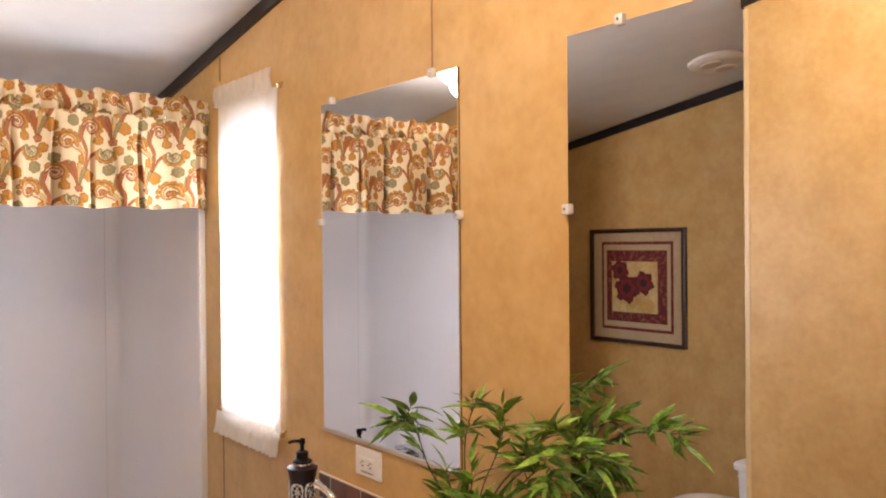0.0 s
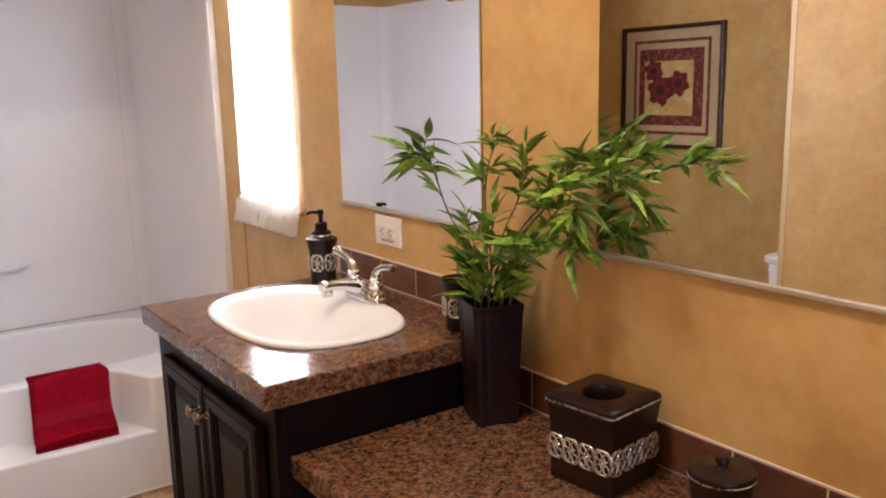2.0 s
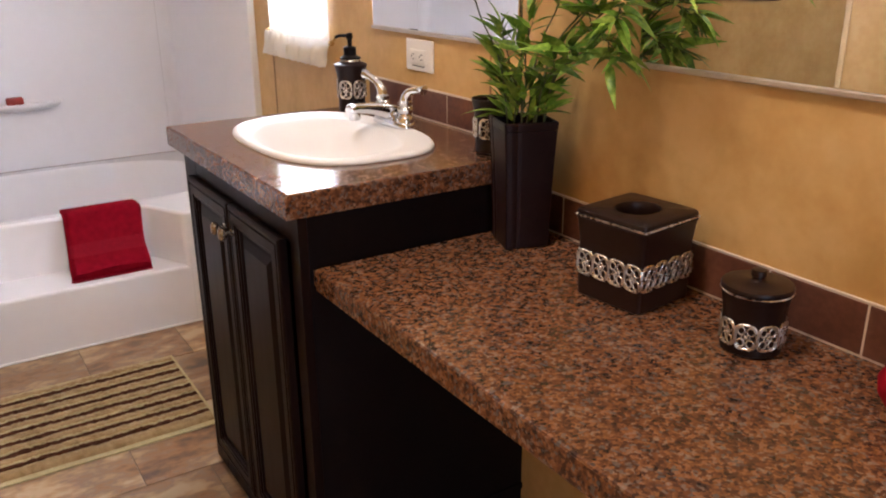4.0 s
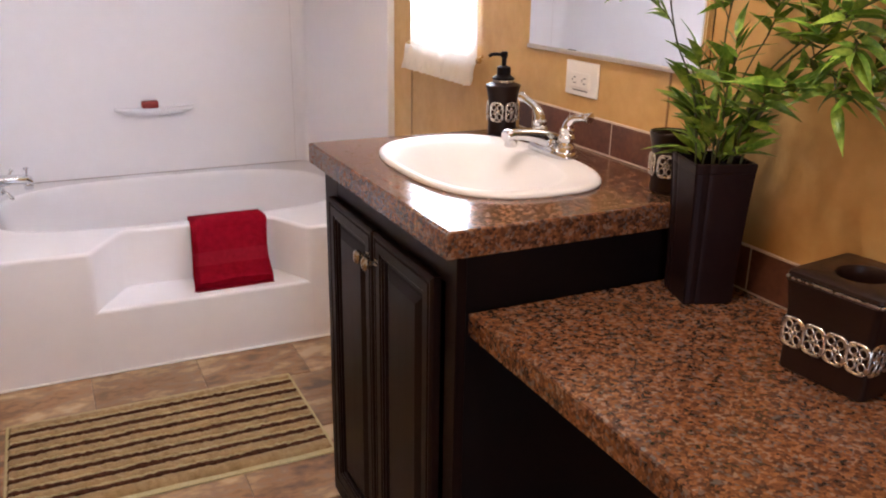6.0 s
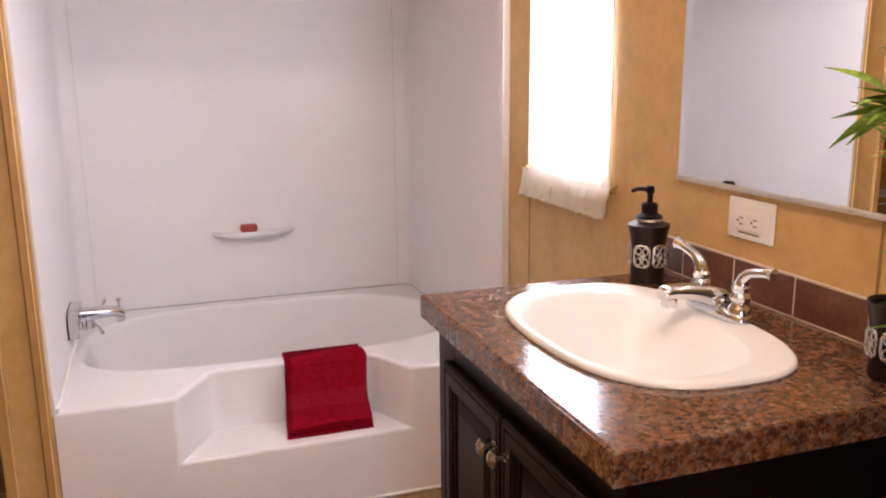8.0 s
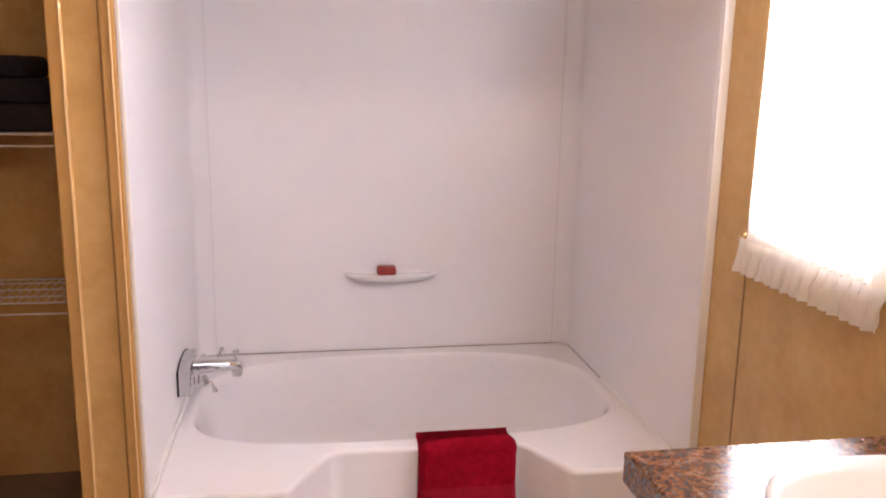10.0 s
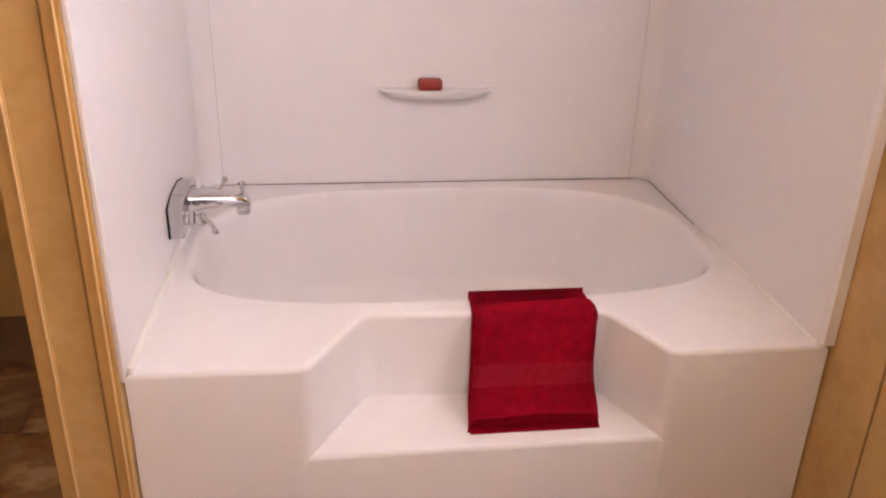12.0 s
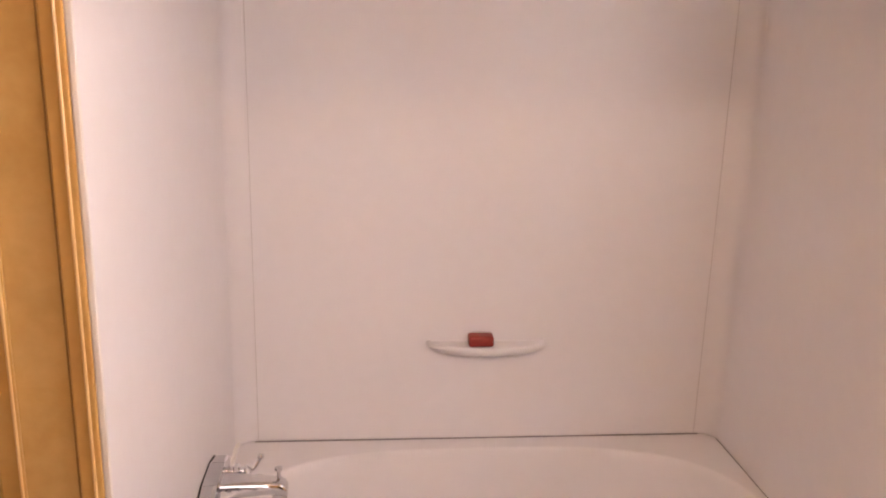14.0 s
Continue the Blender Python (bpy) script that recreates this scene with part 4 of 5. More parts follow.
def rope(bm, points, r):
    """A string of small beads along closed points."""
    k = len(points)
    for i in range(k):
        a, b = Vector(points[i]), Vector(points[(i + 1) % k])
        m = (a + b) / 2
        d = (b - a) * 0.62
        tube(bm, [m - d, m - d * 0.5, m + d * 0.5, m + d], [r * 0.35, r, r, r * 0.35], 5)


# soap dispenser
DX, DY = 1.292, 2.558
disp = thing("soap_dispenser", (DX, DY, 0.91), "dark brown resin soap dispenser with a silver medallion band", "soap dispenser")
bm = bmesh.new()
lathe(bm, [(0.030, 0.9105), (0.036, 0.913), (0.0355, 0.935), (0.0345, 0.965), (0.036, 0.995), (0.040, 1.018), (0.0435, 1.030), (0.0435, 1.034), (0.034, 1.038), (0.022, 1.042), (0.022, 1.046)], DX, DY, 40)
part("bottle", bm, RESIN, disp, smooth=True)
bm = bmesh.new()
lathe(bm, [(0.026, 1.0405), (0.0275, 1.043), (0.026, 1.046)], DX, DY, 32)
part("collar_ring", bm, SILVER, disp, "silver ring", smooth=True)
bm = bmesh.new()
lathe(bm, [(0.027, 1.0465), (0.028, 1.051), (0.021, 1.055), (0.017, 1.058), (0.017, 1.076), (0.012, 1.079), (0.006, 1.080), (0.006, 1.098), (0.0085, 1.099), (0.0085, 1.112), (0.006, 1.114)], DX, DY, 28)
tube(bm, spline([(DX, DY, 1.106), (DX - 0.022, DY + 0.012, 1.107), (DX - 0.034, DY + 0.018, 1.102)], 4), [0.0045] * 8 + [0.003], 10)
part("pump", bm, BLACK_WOOD, disp, "black pump head", smooth=True)
medallion_ring(disp, DX, DY, 0.970, 0.0352, 6, medallion_mesh(0.0165, 0.0225, 0.0021), radians(38))

# tumbler
TX, TY = 1.311, 1.950
cup = thing("tumbler", (TX, TY, 0.91), "dark brown resin toothbrush tumbler with a silver medallion band", "tumbler")
bm = bmesh.new()
lathe(bm, [(0.0280, 0.9105), (0.0315, 0.913), (0.0312, 0.94), (0.0322, 0.970), (0.0355, 0.998), (0.0402, 1.019), (0.0412, 1.023), (0.0398, 1.025), (0.0375, 1.022), (0.0325, 0.995), (0.029, 0.955), (0.028, 0.92)], TX, TY, 40)
part("body", bm, RESIN, cup, smooth=True)
medallion_ring(cup, TX, TY, 0.964, 0.0318, 6, medallion_mesh(0.0150, 0.0205, 0.0020), radians(40))
bm = bmesh.new()
loft(bm, [at_height(oval(TX, TY, 0.0366 * f, 0.0366 * f, 2, 32), z) for f, z in ((0.98, 1.012), (1.0, 1.017), (0.93, 1.0195))], True, False)
box(bm, TX - 0.034, TX + 0.034, TY - 0.004, TY + 0.004, 1.012, 1.0195, 0.002, 1)
part("divider", bm, RESIN, cup, "divided inset in the mouth", smooth=True)

# tissue box
tissue = thing("tissue_box_cover", (1.286, 1.485, 0.749), "dark brown resin tissue box cover with a silver medallion band", "tissue box cover")
spin = Matrix.Translation((1.282, 1.487, 0)) @ Matrix.Rotation(radians(6.5), 4, "Z")
bm = bmesh.new()
rings = []
for h, z in ((0.0655, 0.7495), (0.0685, 0.752), (0.0680, 0.80), (0.0690, 0.850), (0.0725, 0.884), (0.0740, 0.890), (0.0715, 0.8925), (0.0715, 0.8955), (0.0735, 0.898), (0.0725, 0.903), (0.0690, 0.906)):
    rings.append(at_height(rounded([(-h, -h), (h, -h), (h, h), (-h, h)], 0.010, 4), z))
rows = loft(bm, rings, True, False)
hole = [(0.040 * math.cos(2 * math.pi * i / 32), 0.036 * math.sin(2 * math.pi * i / 32)) for i in range(32)]
hr = loft(bm, [at_height(scaled(hole, f, 0, 0), z) for f, z in ((1.04, 0.906), (1.0, 0.904), (0.99, 0.888), (0.97, 0.80))], False, True)
k = len(rows[-1])
bmesh.ops.triangle_fill(bm, edges=[bm.edges.get((rows[-1][i], rows[-1][(i + 1) % k])) for i in range(k)] + [bm.edges.get((hr[0][i], hr[0][(i + 1) % 32])) for i in range(32)], use_beauty=True)
bm.transform(spin)
part("cover", bm, RESIN, tissue, smooth=True)
bm = bmesh.new()
pts = []
for a, b in (((-1, -1), (1, -1)), ((1, -1), (1, 1)), ((1, 1), (-1, 1)), ((-1, 1), (-1, -1))):
    for i in range(32):
        t = i / 32
        pts.append(((a[0] + (b[0] - a[0]) * t) * 0.0730, (a[1] + (b[1] - a[1]) * t) * 0.0730, 0.8940))
rope(bm, [(x * (1 if abs(y) < 0.071 else 0.985), y, z) for x, y, z in pts], 0.0019)
bm.transform(spin)
part("rope_trim", bm, SILVER, tissue, "twisted silver cord")
mesh = medallion_mesh(0.0166, 0.0215, 0.0022)
for side in range(4):
    for i in range(4):
        again("medallion", mesh, tissue, spin @ Matrix.Rotation(side * math.pi / 2, 4, "Z") @ Matrix.Translation((-0.0672, -0.0510 + 0.0340 * i, 0.811)))

# lidded canister
KX, KY = 1.282, 1.241
can = thing("lidded_canister", (KX, KY, 0.749), "small dark brown resin canister with a lid", "canister")
bm = bmesh.new()
lathe(bm, [(0.0400, 0.7495), (0.0438, 0.752), (0.0433, 0.775), (0.0438, 0.80), (0.0468, 0.828), (0.0500, 0.842), (0.0500, 0.845)], KX, KY, 44)
part("body", bm, RESIN, can, smooth=True)
bm = bmesh.new()
lathe(bm, [(0.0475, 0.8455), (0.0515, 0.8475), (0.0522, 0.851), (0.0505, 0.8545), (0.042, 0.8562), (0.012, 0.8572), (0.0095, 0.859), (0.0085, 0.862), (0.0088, 0.864), (0.0110, 0.8655), (0.0110, 0.8730), (0.0100, 0.8745), (0.002, 0.8750)], KX, KY, 44)
part("lid", bm, RESIN, can, "domed lid with a small knob", smooth=True)
bm = bmesh.new()
rope(bm, [(KX + 0.0506 * math.cos(2 * math.pi * i / 90), KY + 0.0506 * math.sin(2 * math.pi * i / 90), 0.8452) for i in range(90)], 0.0016)
part("rope_trim", bm, SILVER, can, "twisted silver cord")
medallion_ring(can, KX, KY, 0.783, 0.0432, 9, medallion_mesh(0.0148, 0.0190, 0.0021), 0.1)

# ---- vase with bamboo ----
VX, VY = 1.292, 1.817
vase = thing("tall_vase", (VX, VY, 0.749), "tall square dark brown vase with ribbed corners", "vase")


def fluted(h, z):
    pts = []
    for a, b in (((-1, -1), (1, -1)), ((1, -1), (1, 1)), ((1, 1), (-1, 1)), ((-1, 1), (-1, -1))):
        for i in range(24):
            t = i / 24
            dip = 0.0016 * max(0, math.sin(t * 24 * math.pi / 2.4)) if 0.04 < t < 0.30 else 0.0
            nx, ny = (b[1] - a[1]) / 2, -(b[0] - a[0]) / 2
            pts.append((VX + (a[0] + (b[0] - a[0]) * t) * h - nx * dip, VY + (a[1] + (b[1] - a[1]) * t) * h - ny * dip, z))
    return pts


bm = bmesh.new()
loft(bm, [fluted(h, z) for h, z in ((0.043, 0.7495), (0.045, 0.752), (0.0455, 0.80), (0.0475, 0.86), (0.050, 0.93), (0.0532, 0.988), (0.0505, 0.9885), (0.046, 0.96), (0.042, 0.90))])
bmesh.ops.rotate(bm, verts=bm.verts, cent=(VX, VY, 0), matrix=Matrix.Rotation(radians(-19), 3, "Z"))
part("pot", bm, VASE, vase)
bm = bmesh.new()
loft(bm, [fluted(h, z) for h, z in ((0.0505, 0.9888), (0.0534, 0.9888), (0.0545, 1.002), (0.0535, 1.005), (0.0500, 1.005), (0.0485, 1.002), (0.0485, 0.9888))], False, False)
bmesh.ops.rotate(bm, verts=bm.verts, cent=(VX, VY, 0), matrix=Matrix.Rotation(radians(-19), 3, "Z"))
part("rim", bm, VASE, vase)
bm = boxed(VX - 0.043, VX + 0.043, VY - 0.043, VY + 0.043, 0.955, 0.972, 0.006, 2)
bmesh.ops.rotate(bm, verts=bm.verts, cent=(VX, VY, 0), matrix=Matrix.Rotation(radians(-19), 3, "Z"))
part("filler", bm, BLACK_CLOTH, vase, "dark foam holding the canes")
plant = thing("bamboo_plant", (VX, VY, 0.90), "artificial green bamboo sprays with slender leaves in the vase", "plant")


def leaf_mesh(length, width, droop, fold):
    bm = bmesh.new()
    rings = []
    k = 7
    for i in range(k + 1):
        t = i / k
        w = width * math.sin(math.pi * min(1, t ** 0.62)) if 0 < t < 1 else 0.0004
        z = -droop * t * t * length
        rings.append([(t * length, -w, z + fold * w), (t * length, 0, z), (t * length, w, z + fold * w)])
    rows = [[bm.verts.new(p) for p in r] for r in rings]
    for a, b in zip(rows, rows[1:]):
        for i in range(2):
            bm.faces.new((a[i], b[i], b[i + 1], a[i + 1]))
    me = bpy.data.meshes.new("leaf")
    bm.to_mesh(me)
    bm.free()
    me.materials.append(LEAF)
    for p in me.polygons:
        p.use_smooth = True
    return me


rng = random.Random(11)
LEAVES = [leaf_mesh(l, w, d, f) for l, w, d, f in ((0.062, 0.0070, 0.30, 0.4), (0.052, 0.0062, 0.15, 0.3), (0.072, 0.0076, 0.42, 0.4), (0.045, 0.0058, 0.05, 0.25), (0.078, 0.0084, 0.25, 0.4))]


def add_leaf(place, way, size=1.0):
    way = Vector(way).normalized()
    side = way.cross(Vector((0, 0, 1)))
    side = side.normalized() if side.length > 0.05 else Vector((1, 0, 0))
    up = side.cross(way)
    m = Matrix((way, side, up)).transposed().to_4x4()
    m = Matrix.Translation(place) @ m @ Matrix.Rotation(rng.uniform(-1.1, 1.1), 4, "X") @ Matrix.Scale(size * rng.uniform(0.82, 1.15), 4)
    end = m @ Vector((0.07, 0, 0))
    if end.x < EAST - 0.012:
        again("leaf", rng.choice(LEAVES), plant, m)


def spray(points, twigs, spread, start=0.35, stem=0.0024, size=1.0, per=6):
    """A cane through the points with side twigs that carry whorls of leaves."""
    pts = spline(points, 8)
    part("cane", tube(bmesh.new(), pts, [stem * (1 - 0.55 * i / len(pts)) for i in range(len(pts))], 7), STEM, plant, smooth=True)
    for k in range(twigs):
        t = start + (1 - start) * (k + 0.5 * rng.random()) / max(1, twigs - 1)
        i = min(len(pts) - 2, int(t * (len(pts) - 1)))
        p, d = pts[i], (pts[i + 1] - pts[i]).normalized()
        w = (d * 0.7 + Vector((rng.uniform(-1, 0.6), rng.uniform(-1, 1), rng.uniform(-0.1, 0.7))) * spread).normalized()
        ln = rng.uniform(0.025, 0.06)
        q = p + w * ln + Vector((0, 0, -0.004))
        if q.x > EAST - 0.03:
            q.x = EAST - 0.03
        part("twig", tube(bmesh.new(), [p, p + (q - p) * 0.5 + Vector((0, 0, 0.004)), q], [0.0012, 0.0010, 0.0007], 5), STEM, plant, smooth=True)
        for j in range(per):
            a = p + (q - p) * (0.35 + 0.65 * j / max(1, per - 1))
            s = -1 if j % 2 else 1
            cross = w.cross(Vector((0.35, 0.2, 1))).normalized()
            lw = w * rng.uniform(0.4, 1.0) + cross * s * rng.uniform(0.45, 1.2) + Vector((0, 0, rng.uniform(-0.55, 0.35)))
            add_leaf(a, lw if j < per - 1 else w, size)


V0 = Vector((VX, VY, 0.985))
spray([V0 + Vector((-0.02, 0.01, -0.08)), (1.250, 1.832, 1.10), (1.207, 1.843, 1.20), (1.160, 1.822, 1.285), (1.110, 1.792, 1.318)], 7, 0.7, 0.56, 0.0019, 0.95, 5)
spray([V0 + Vector((0.0, 0.0, -0.08)), (1.284, 1.815, 1.12), (1.272, 1.800, 1.25), (1.268, 1.765, 1.335)], 6, 0.7, 0.62, 0.0020, 0.9, 5)
spray([V0 + Vector((0.0, 0.0, -0.08)), (1.300, 1.790, 1.12), (1.328, 1.765, 1.22), (1.335, 1.745, 1.290)], 5, 0.55, 0.62, 0.0018, 0.9, 5)
spray([V0 + Vector((0.01, -0.01, -0.08)), (1.300, 1.755, 1.12), (1.325, 1.690, 1.215), (1.332, 1.625, 1.275), (1.325, 1.575, 1.295)], 9, 0.65, 0.42, 0.0022, 0.95, 6)
spray([V0 + Vector((0.0, -0.02, -0.08)), (1.290, 1.745, 1.11), (1.295, 1.650, 1.215), (1.285, 1.560, 1.270), (1.272, 1.490, 1.290), (1.265, 1.455, 1.288)], 10, 0.5, 0.42, 0.0022, 0.9, 5)
spray([V0 + Vector((0.02, -0.02, -0.08)), (1.300, 1.735, 1.10), (1.320, 1.665, 1.190), (1.322, 1.615, 1.225), (1.315, 1.585, 1.215)], 9, 0.65, 0.42, 0.0022, 1.0, 6)
spray([V0 + Vector((0.02, -0.02, -0.08)), (1.305, 1.740, 1.09), (1.325, 1.680, 1.150), (1.330, 1.640, 1.165), (1.330, 1.610, 1.145)], 6, 0.55, 0.5, 0.0020, 1.05, 5)
spray([V0 + Vector((-0.02, -0.01, -0.08)), (1.275, 1.790, 1.07), (1.262, 1.775, 1.13), (1.252, 1.755, 1.18)], 6, 0.55, 0.2, 0.0022, 1.0, 5)
spray([V0 + Vector((-0.02, 0.02, -0.08)), (1.278, 1.820, 1.05), (1.268, 1.830, 1.11), (1.262, 1.838, 1.145)], 5, 0.55, 0.2, 0.0022, 1.0, 5)
spray([V0 + Vector((0.0, -0.01, -0.08)), (1.292, 1.765, 1.06), (1.290, 1.720, 1.110), (1.295, 1.685, 1.125)], 7, 0.6, 0.2, 0.0022, 1.05, 6)
for i in range(84):
    a = 2 * math.pi * rng.random()
    h = rng.random()
    r = (0.038 + 0.03 * h) * math.sqrt(rng.random())
    p = V0 + Vector((0.7 * r * math.cos(a) - 0.002, r * math.sin(a), 0.006 + 0.10 * h))
    add_leaf(p, (math.cos(a) * 0.6 - 0.1, math.sin(a) * 0.7, rng.uniform(0.3, 1.5)), 1.1)
for way, lift in (((-0.35, 1.0, 0.10), 0.018), ((-0.7, 0.8, 0.35), 0.026), ((-1.0, 0.1, 0.5), 0.03), ((-0.6, -0.9, 0.5), 0.03), ((0.1, -1.0, 0.45), 0.03)):
    add_leaf(V0 + Vector((0.04 * way[0], 0.04 * way[1], lift)), way, 1.25)

# ---- mirrors ----
def wall_mirror(y0, y1, z0, z1, label, clips):
    glassy = thing("wall_mirror", (EAST, (y0 + y1) / 2, z0), label, "mirror", "mirrors over the vanity")
    bm = boxed(EAST - 0.0065, EAST - 0.0015, y0, y1, z0, z1)
    part("mirror_glass", bm, MIRROR, glassy)
    part("edge_backing", boxed(EAST - 0.0014, EAST - 0.0004, y0 - 0.001, y1 + 0.001, z0, z1 + 0.001), BLACK_WOOD, glassy, "dark backing edge")
    part("bottom_channel", boxed(EAST - 0.012, EAST - 0.0004, y0 - 0.002, y1 + 0.002, z0 - 0.010, z0 - 0.0005, 0.0015, 1), ALU, glassy, "bright metal channel")
    for y, z in clips:
        c = part("clip", boxed(EAST - 0.015, EAST - 0.0002, y - 0.010, y + 0.010, z - 0.011, z + 0.011, 0.004, 2), CLEAR, glassy, "clear plastic clip", smooth=True)
        part("screw", tube(bmesh.new(), [(EAST - 0.0165, y, z), (EAST - 0.002, y, z)], 0.003, 8), CHROME, c)


wall_mirror(1.961, 2.600, 1.128, 2.070, "tall frameless mirror over the sink", [(2.535, 2.073), (2.058, 2.073), (2.605, 1.727), (1.956, 1.727)])
wall_mirror(0.968, 1.610, 1.128, 2.070, "tall frameless mirror over the makeup counter", [(1.474, 2.073), (1.10, 2.073), (1.613, 1.727), (0.966, 1.727)])

# ---- outlet ----
outlet = thing("wall_outlet", (EAST, 2.364, 1.06), "white double wall outlet with a rectangular plate", "outlet")
part("cover_plate", boxed(EAST - 0.007, EAST - 0.0003, 2.299, 2.426, 1.028, 1.107, 0.003, 2), PLASTIC, outlet)
part("face", boxed(EAST - 0.0095, EAST - 0.0068, 2.325, 2.404, 1.046, 1.082, 0.001, 1), PLASTIC, outlet)
for c in (2.345, 2.384):
    sock = part("socket", boxed(EAST - 0.0108, EAST - 0.0094, c - 0.015, c + 0.015, 1.050, 1.078, 0.0006, 1), PLASTIC, outlet)
    for dz in (-0.006, 0.006):
        part("slot", boxed(EAST - 0.0113, EAST - 0.0107, c - 0.006, c + 0.003, 1.064 + dz - 0.0012, 1.064 + dz + 0.0012), SLOT, sock)
    part("slot", boxed(EAST - 0.0113, EAST - 0.0107, c + 0.006, c + 0.010, 1.062, 1.066), SLOT, sock)
part("label_line", boxed(EAST - 0.0073, EAST - 0.0069, 2.335, 2.394, 1.0395, 1.042), SLOT, outlet, "thin grey line")

# ---- splash tiles ----
def splash(y0, y1, z0, z1, joints, label):
    row = thing("backsplash", (EAST, (y0 + y1) / 2, z0), label, "backsplash")
    part("grout", boxed(EAST - 0.0078, EAST - 0.0004, y0, y1, z0, z1 + 0.003, 0.001, 1), GROUT, row, "pale grout")
    part("cap_line", boxed(EAST - 0.0085, EAST - 0.0050, y0, y1, z1 + 0.0005, z1 + 0.0045, 0.001, 1), GROUT, row, "pale grout cap")
    edges = [y0] + joints + [y1]
    for a, b in zip(edges, edges[1:]):
        part("tile", boxed(EAST - 0.0085, EAST - 0.005, a + 0.0015, b - 0.0015, z0 + 0.004, z1, 0.001, 1), SPLASH, row)


splash(1.885, 2.632, 0.9105, 0.986, [1.900 + 0.166 * i for i in range(1, 5)], "row of brown slate-look tiles behind the sink")
splash(0.52, 1.909, 0.7495, 0.834, [0.630 + 0.166 * i for i in range(8)], "row of brown slate-look tiles behind the makeup counter")

# ---- towels ----
def towel(name, label, spine, x0, x1, thick, lean=0.0, cols=44, seed=1):
    """A folded towel laid along a spine of (y, z) points, x0 to x1 wide."""
    t = thing(name, ((x0 + x1) / 2, spine[-1][0], spine[-1][1]), label, "towel")
    pts = spline([(0, *p) for p in spine], 12)
    k = len(pts)
    top, bot = [], []
    for i, p in enumerate(pts):
        d = (pts[min(i + 1, k - 1)] - pts[max(i - 1, 0)]).normalized()
        nrm = Vector((0, -d.z, d.y))
        if nrm.y > 0.2 and nrm.z < 0:
            nrm = -nrm
        rt, rb = [], []
        f = i / (k - 1)
        for j in range(cols + 1):
            u = j / cols
            edge = min(u, 1 - u) * cols
            th = thick * (0.60 + 0.40 * min(1.0, edge / 2.0)) * (0.6 + 0.4 * min(1, (1 - f) * 12)) * min(1, 0.55 + f * 12)
            wob = 0.0085 * noise.noise(Vector((u * 2.6, f * 6.0, seed))) + 0.004 * math.sin(f * 26) * max(0.0, f - 0.45) + 0.0012 * noise.noise(Vector((u * 22, f * 30, seed)))
            x = x0 + (x1 - x0) * u + lean * f + 0.008 * noise.noise(Vector((f * 4.2, 3.3 + 0.6 * u, seed))) + 0.022 * (u - 0.5) * (f - 0.35)
            crown_fold = math.exp(-((f - 0.15) / 0.22) ** 2)
            q = p + nrm * (th + wob)
            sag = crown_fold * (0.012 * (u - 0.72) - 0.016 * max(0.0, (u - 0.86) / 0.14) ** 2)
            rt.append((x, q.y, q.z + max(sag, -0.7 * th * crown_fold)))
            rb.append((x, p.y, p.z))
        top.append(rt)
        bot.append(rb)
    return t, top, bot


def skin(bm, grid):
    rows = [[bm.verts.new(p) for p in r] for r in grid]
    for a, b in zip(rows, rows[1:]):
        for i in range(len(a) - 1):
            bm.faces.new((a[i], a[i + 1], b[i + 1], b[i]))
    return rows


T, top, bot = towel("bath_towel", "folded dark red terry towel draped over the tub's seat", [(3.808, TUB_TOP + 0.004), (3.785, TUB_TOP + 0.0045), (3.746, TUB_TOP + 0.0045), (3.704, TUB_TOP - 0.003), (3.692, 0.388), (3.672, 0.33), (3.648, 0.272), (3.622, 0.232), (3.594, 0.213), (3.564, SEAT_Z + 0.0025)], 0.688, 0.952, 0.025, -0.022)
bm = bmesh.new()
rings = []
for a, b in zip(top, bot):
    rings.append(list(a) + list(b)[::-1])
loft(bm, rings)
part("terry", bm, RED, T, smooth=True)
bm = bmesh.new()
rings = []
for a, b in zip(top[:-3], bot[:-3]):
    rings.append([(x - 0.007, (2 * v + y) / 3, (2 * w + z) / 3) for (x, y, z), (_, v, w) in zip(a, b)] + [(x - 0.007, y, z) for x, y, z in b][::-1])
loft(bm, rings)
part("under_fold", bm, RED, T, smooth=True)
bm = bmesh.new()
n0, n1 = int(len(top) * 0.585), int(len(top) * 0.675)
strip = [[(x, y - 0.0012, z + 0.0006) for x, y, z in r] for r in top[n0:n1 + 1]]
skin(bm, strip)
part("woven_band", bm, RED_BAND, T, "smooth woven stripe", smooth=True)

fan_towel = thing("hand_towel", (1.29, 0.955, 0.749), "bright red hand towel gathered upright on the counter", "towel")
bm = bmesh.new()
rings = []
for i in range(17):
    v = i / 16
    r = 0.058 + 0.030 * math.sin(min(1, v * 5.5) * math.pi / 2) - 0.125 * max(0, v - 0.18)
    ring = []
    for k in range(64):
        a = 2 * math.pi * k / 64
        f = 1 + (0.015 + 0.12 * v * v) * math.sin(7 * a + 1.5 * v) + 0.008 * math.sin(15 * a)
        ring.append((1.29 + r * f * math.cos(a) * 0.85, 0.955 + r * f * math.sin(a), 0.7500 + 0.26 * v))
    rings.append(ring)
loft(bm, rings)
part("cloth", bm, RED, fan_towel, smooth=True)

# ---- soap on the ledge ----
soap = tagged(part("soap_bar", boxed(0.634, 0.702, 4.500, 4.542, 0.7072, 0.738, 0.007, 3), SOAP, smooth=True), "small red bar of soap on the ledge", "soap")

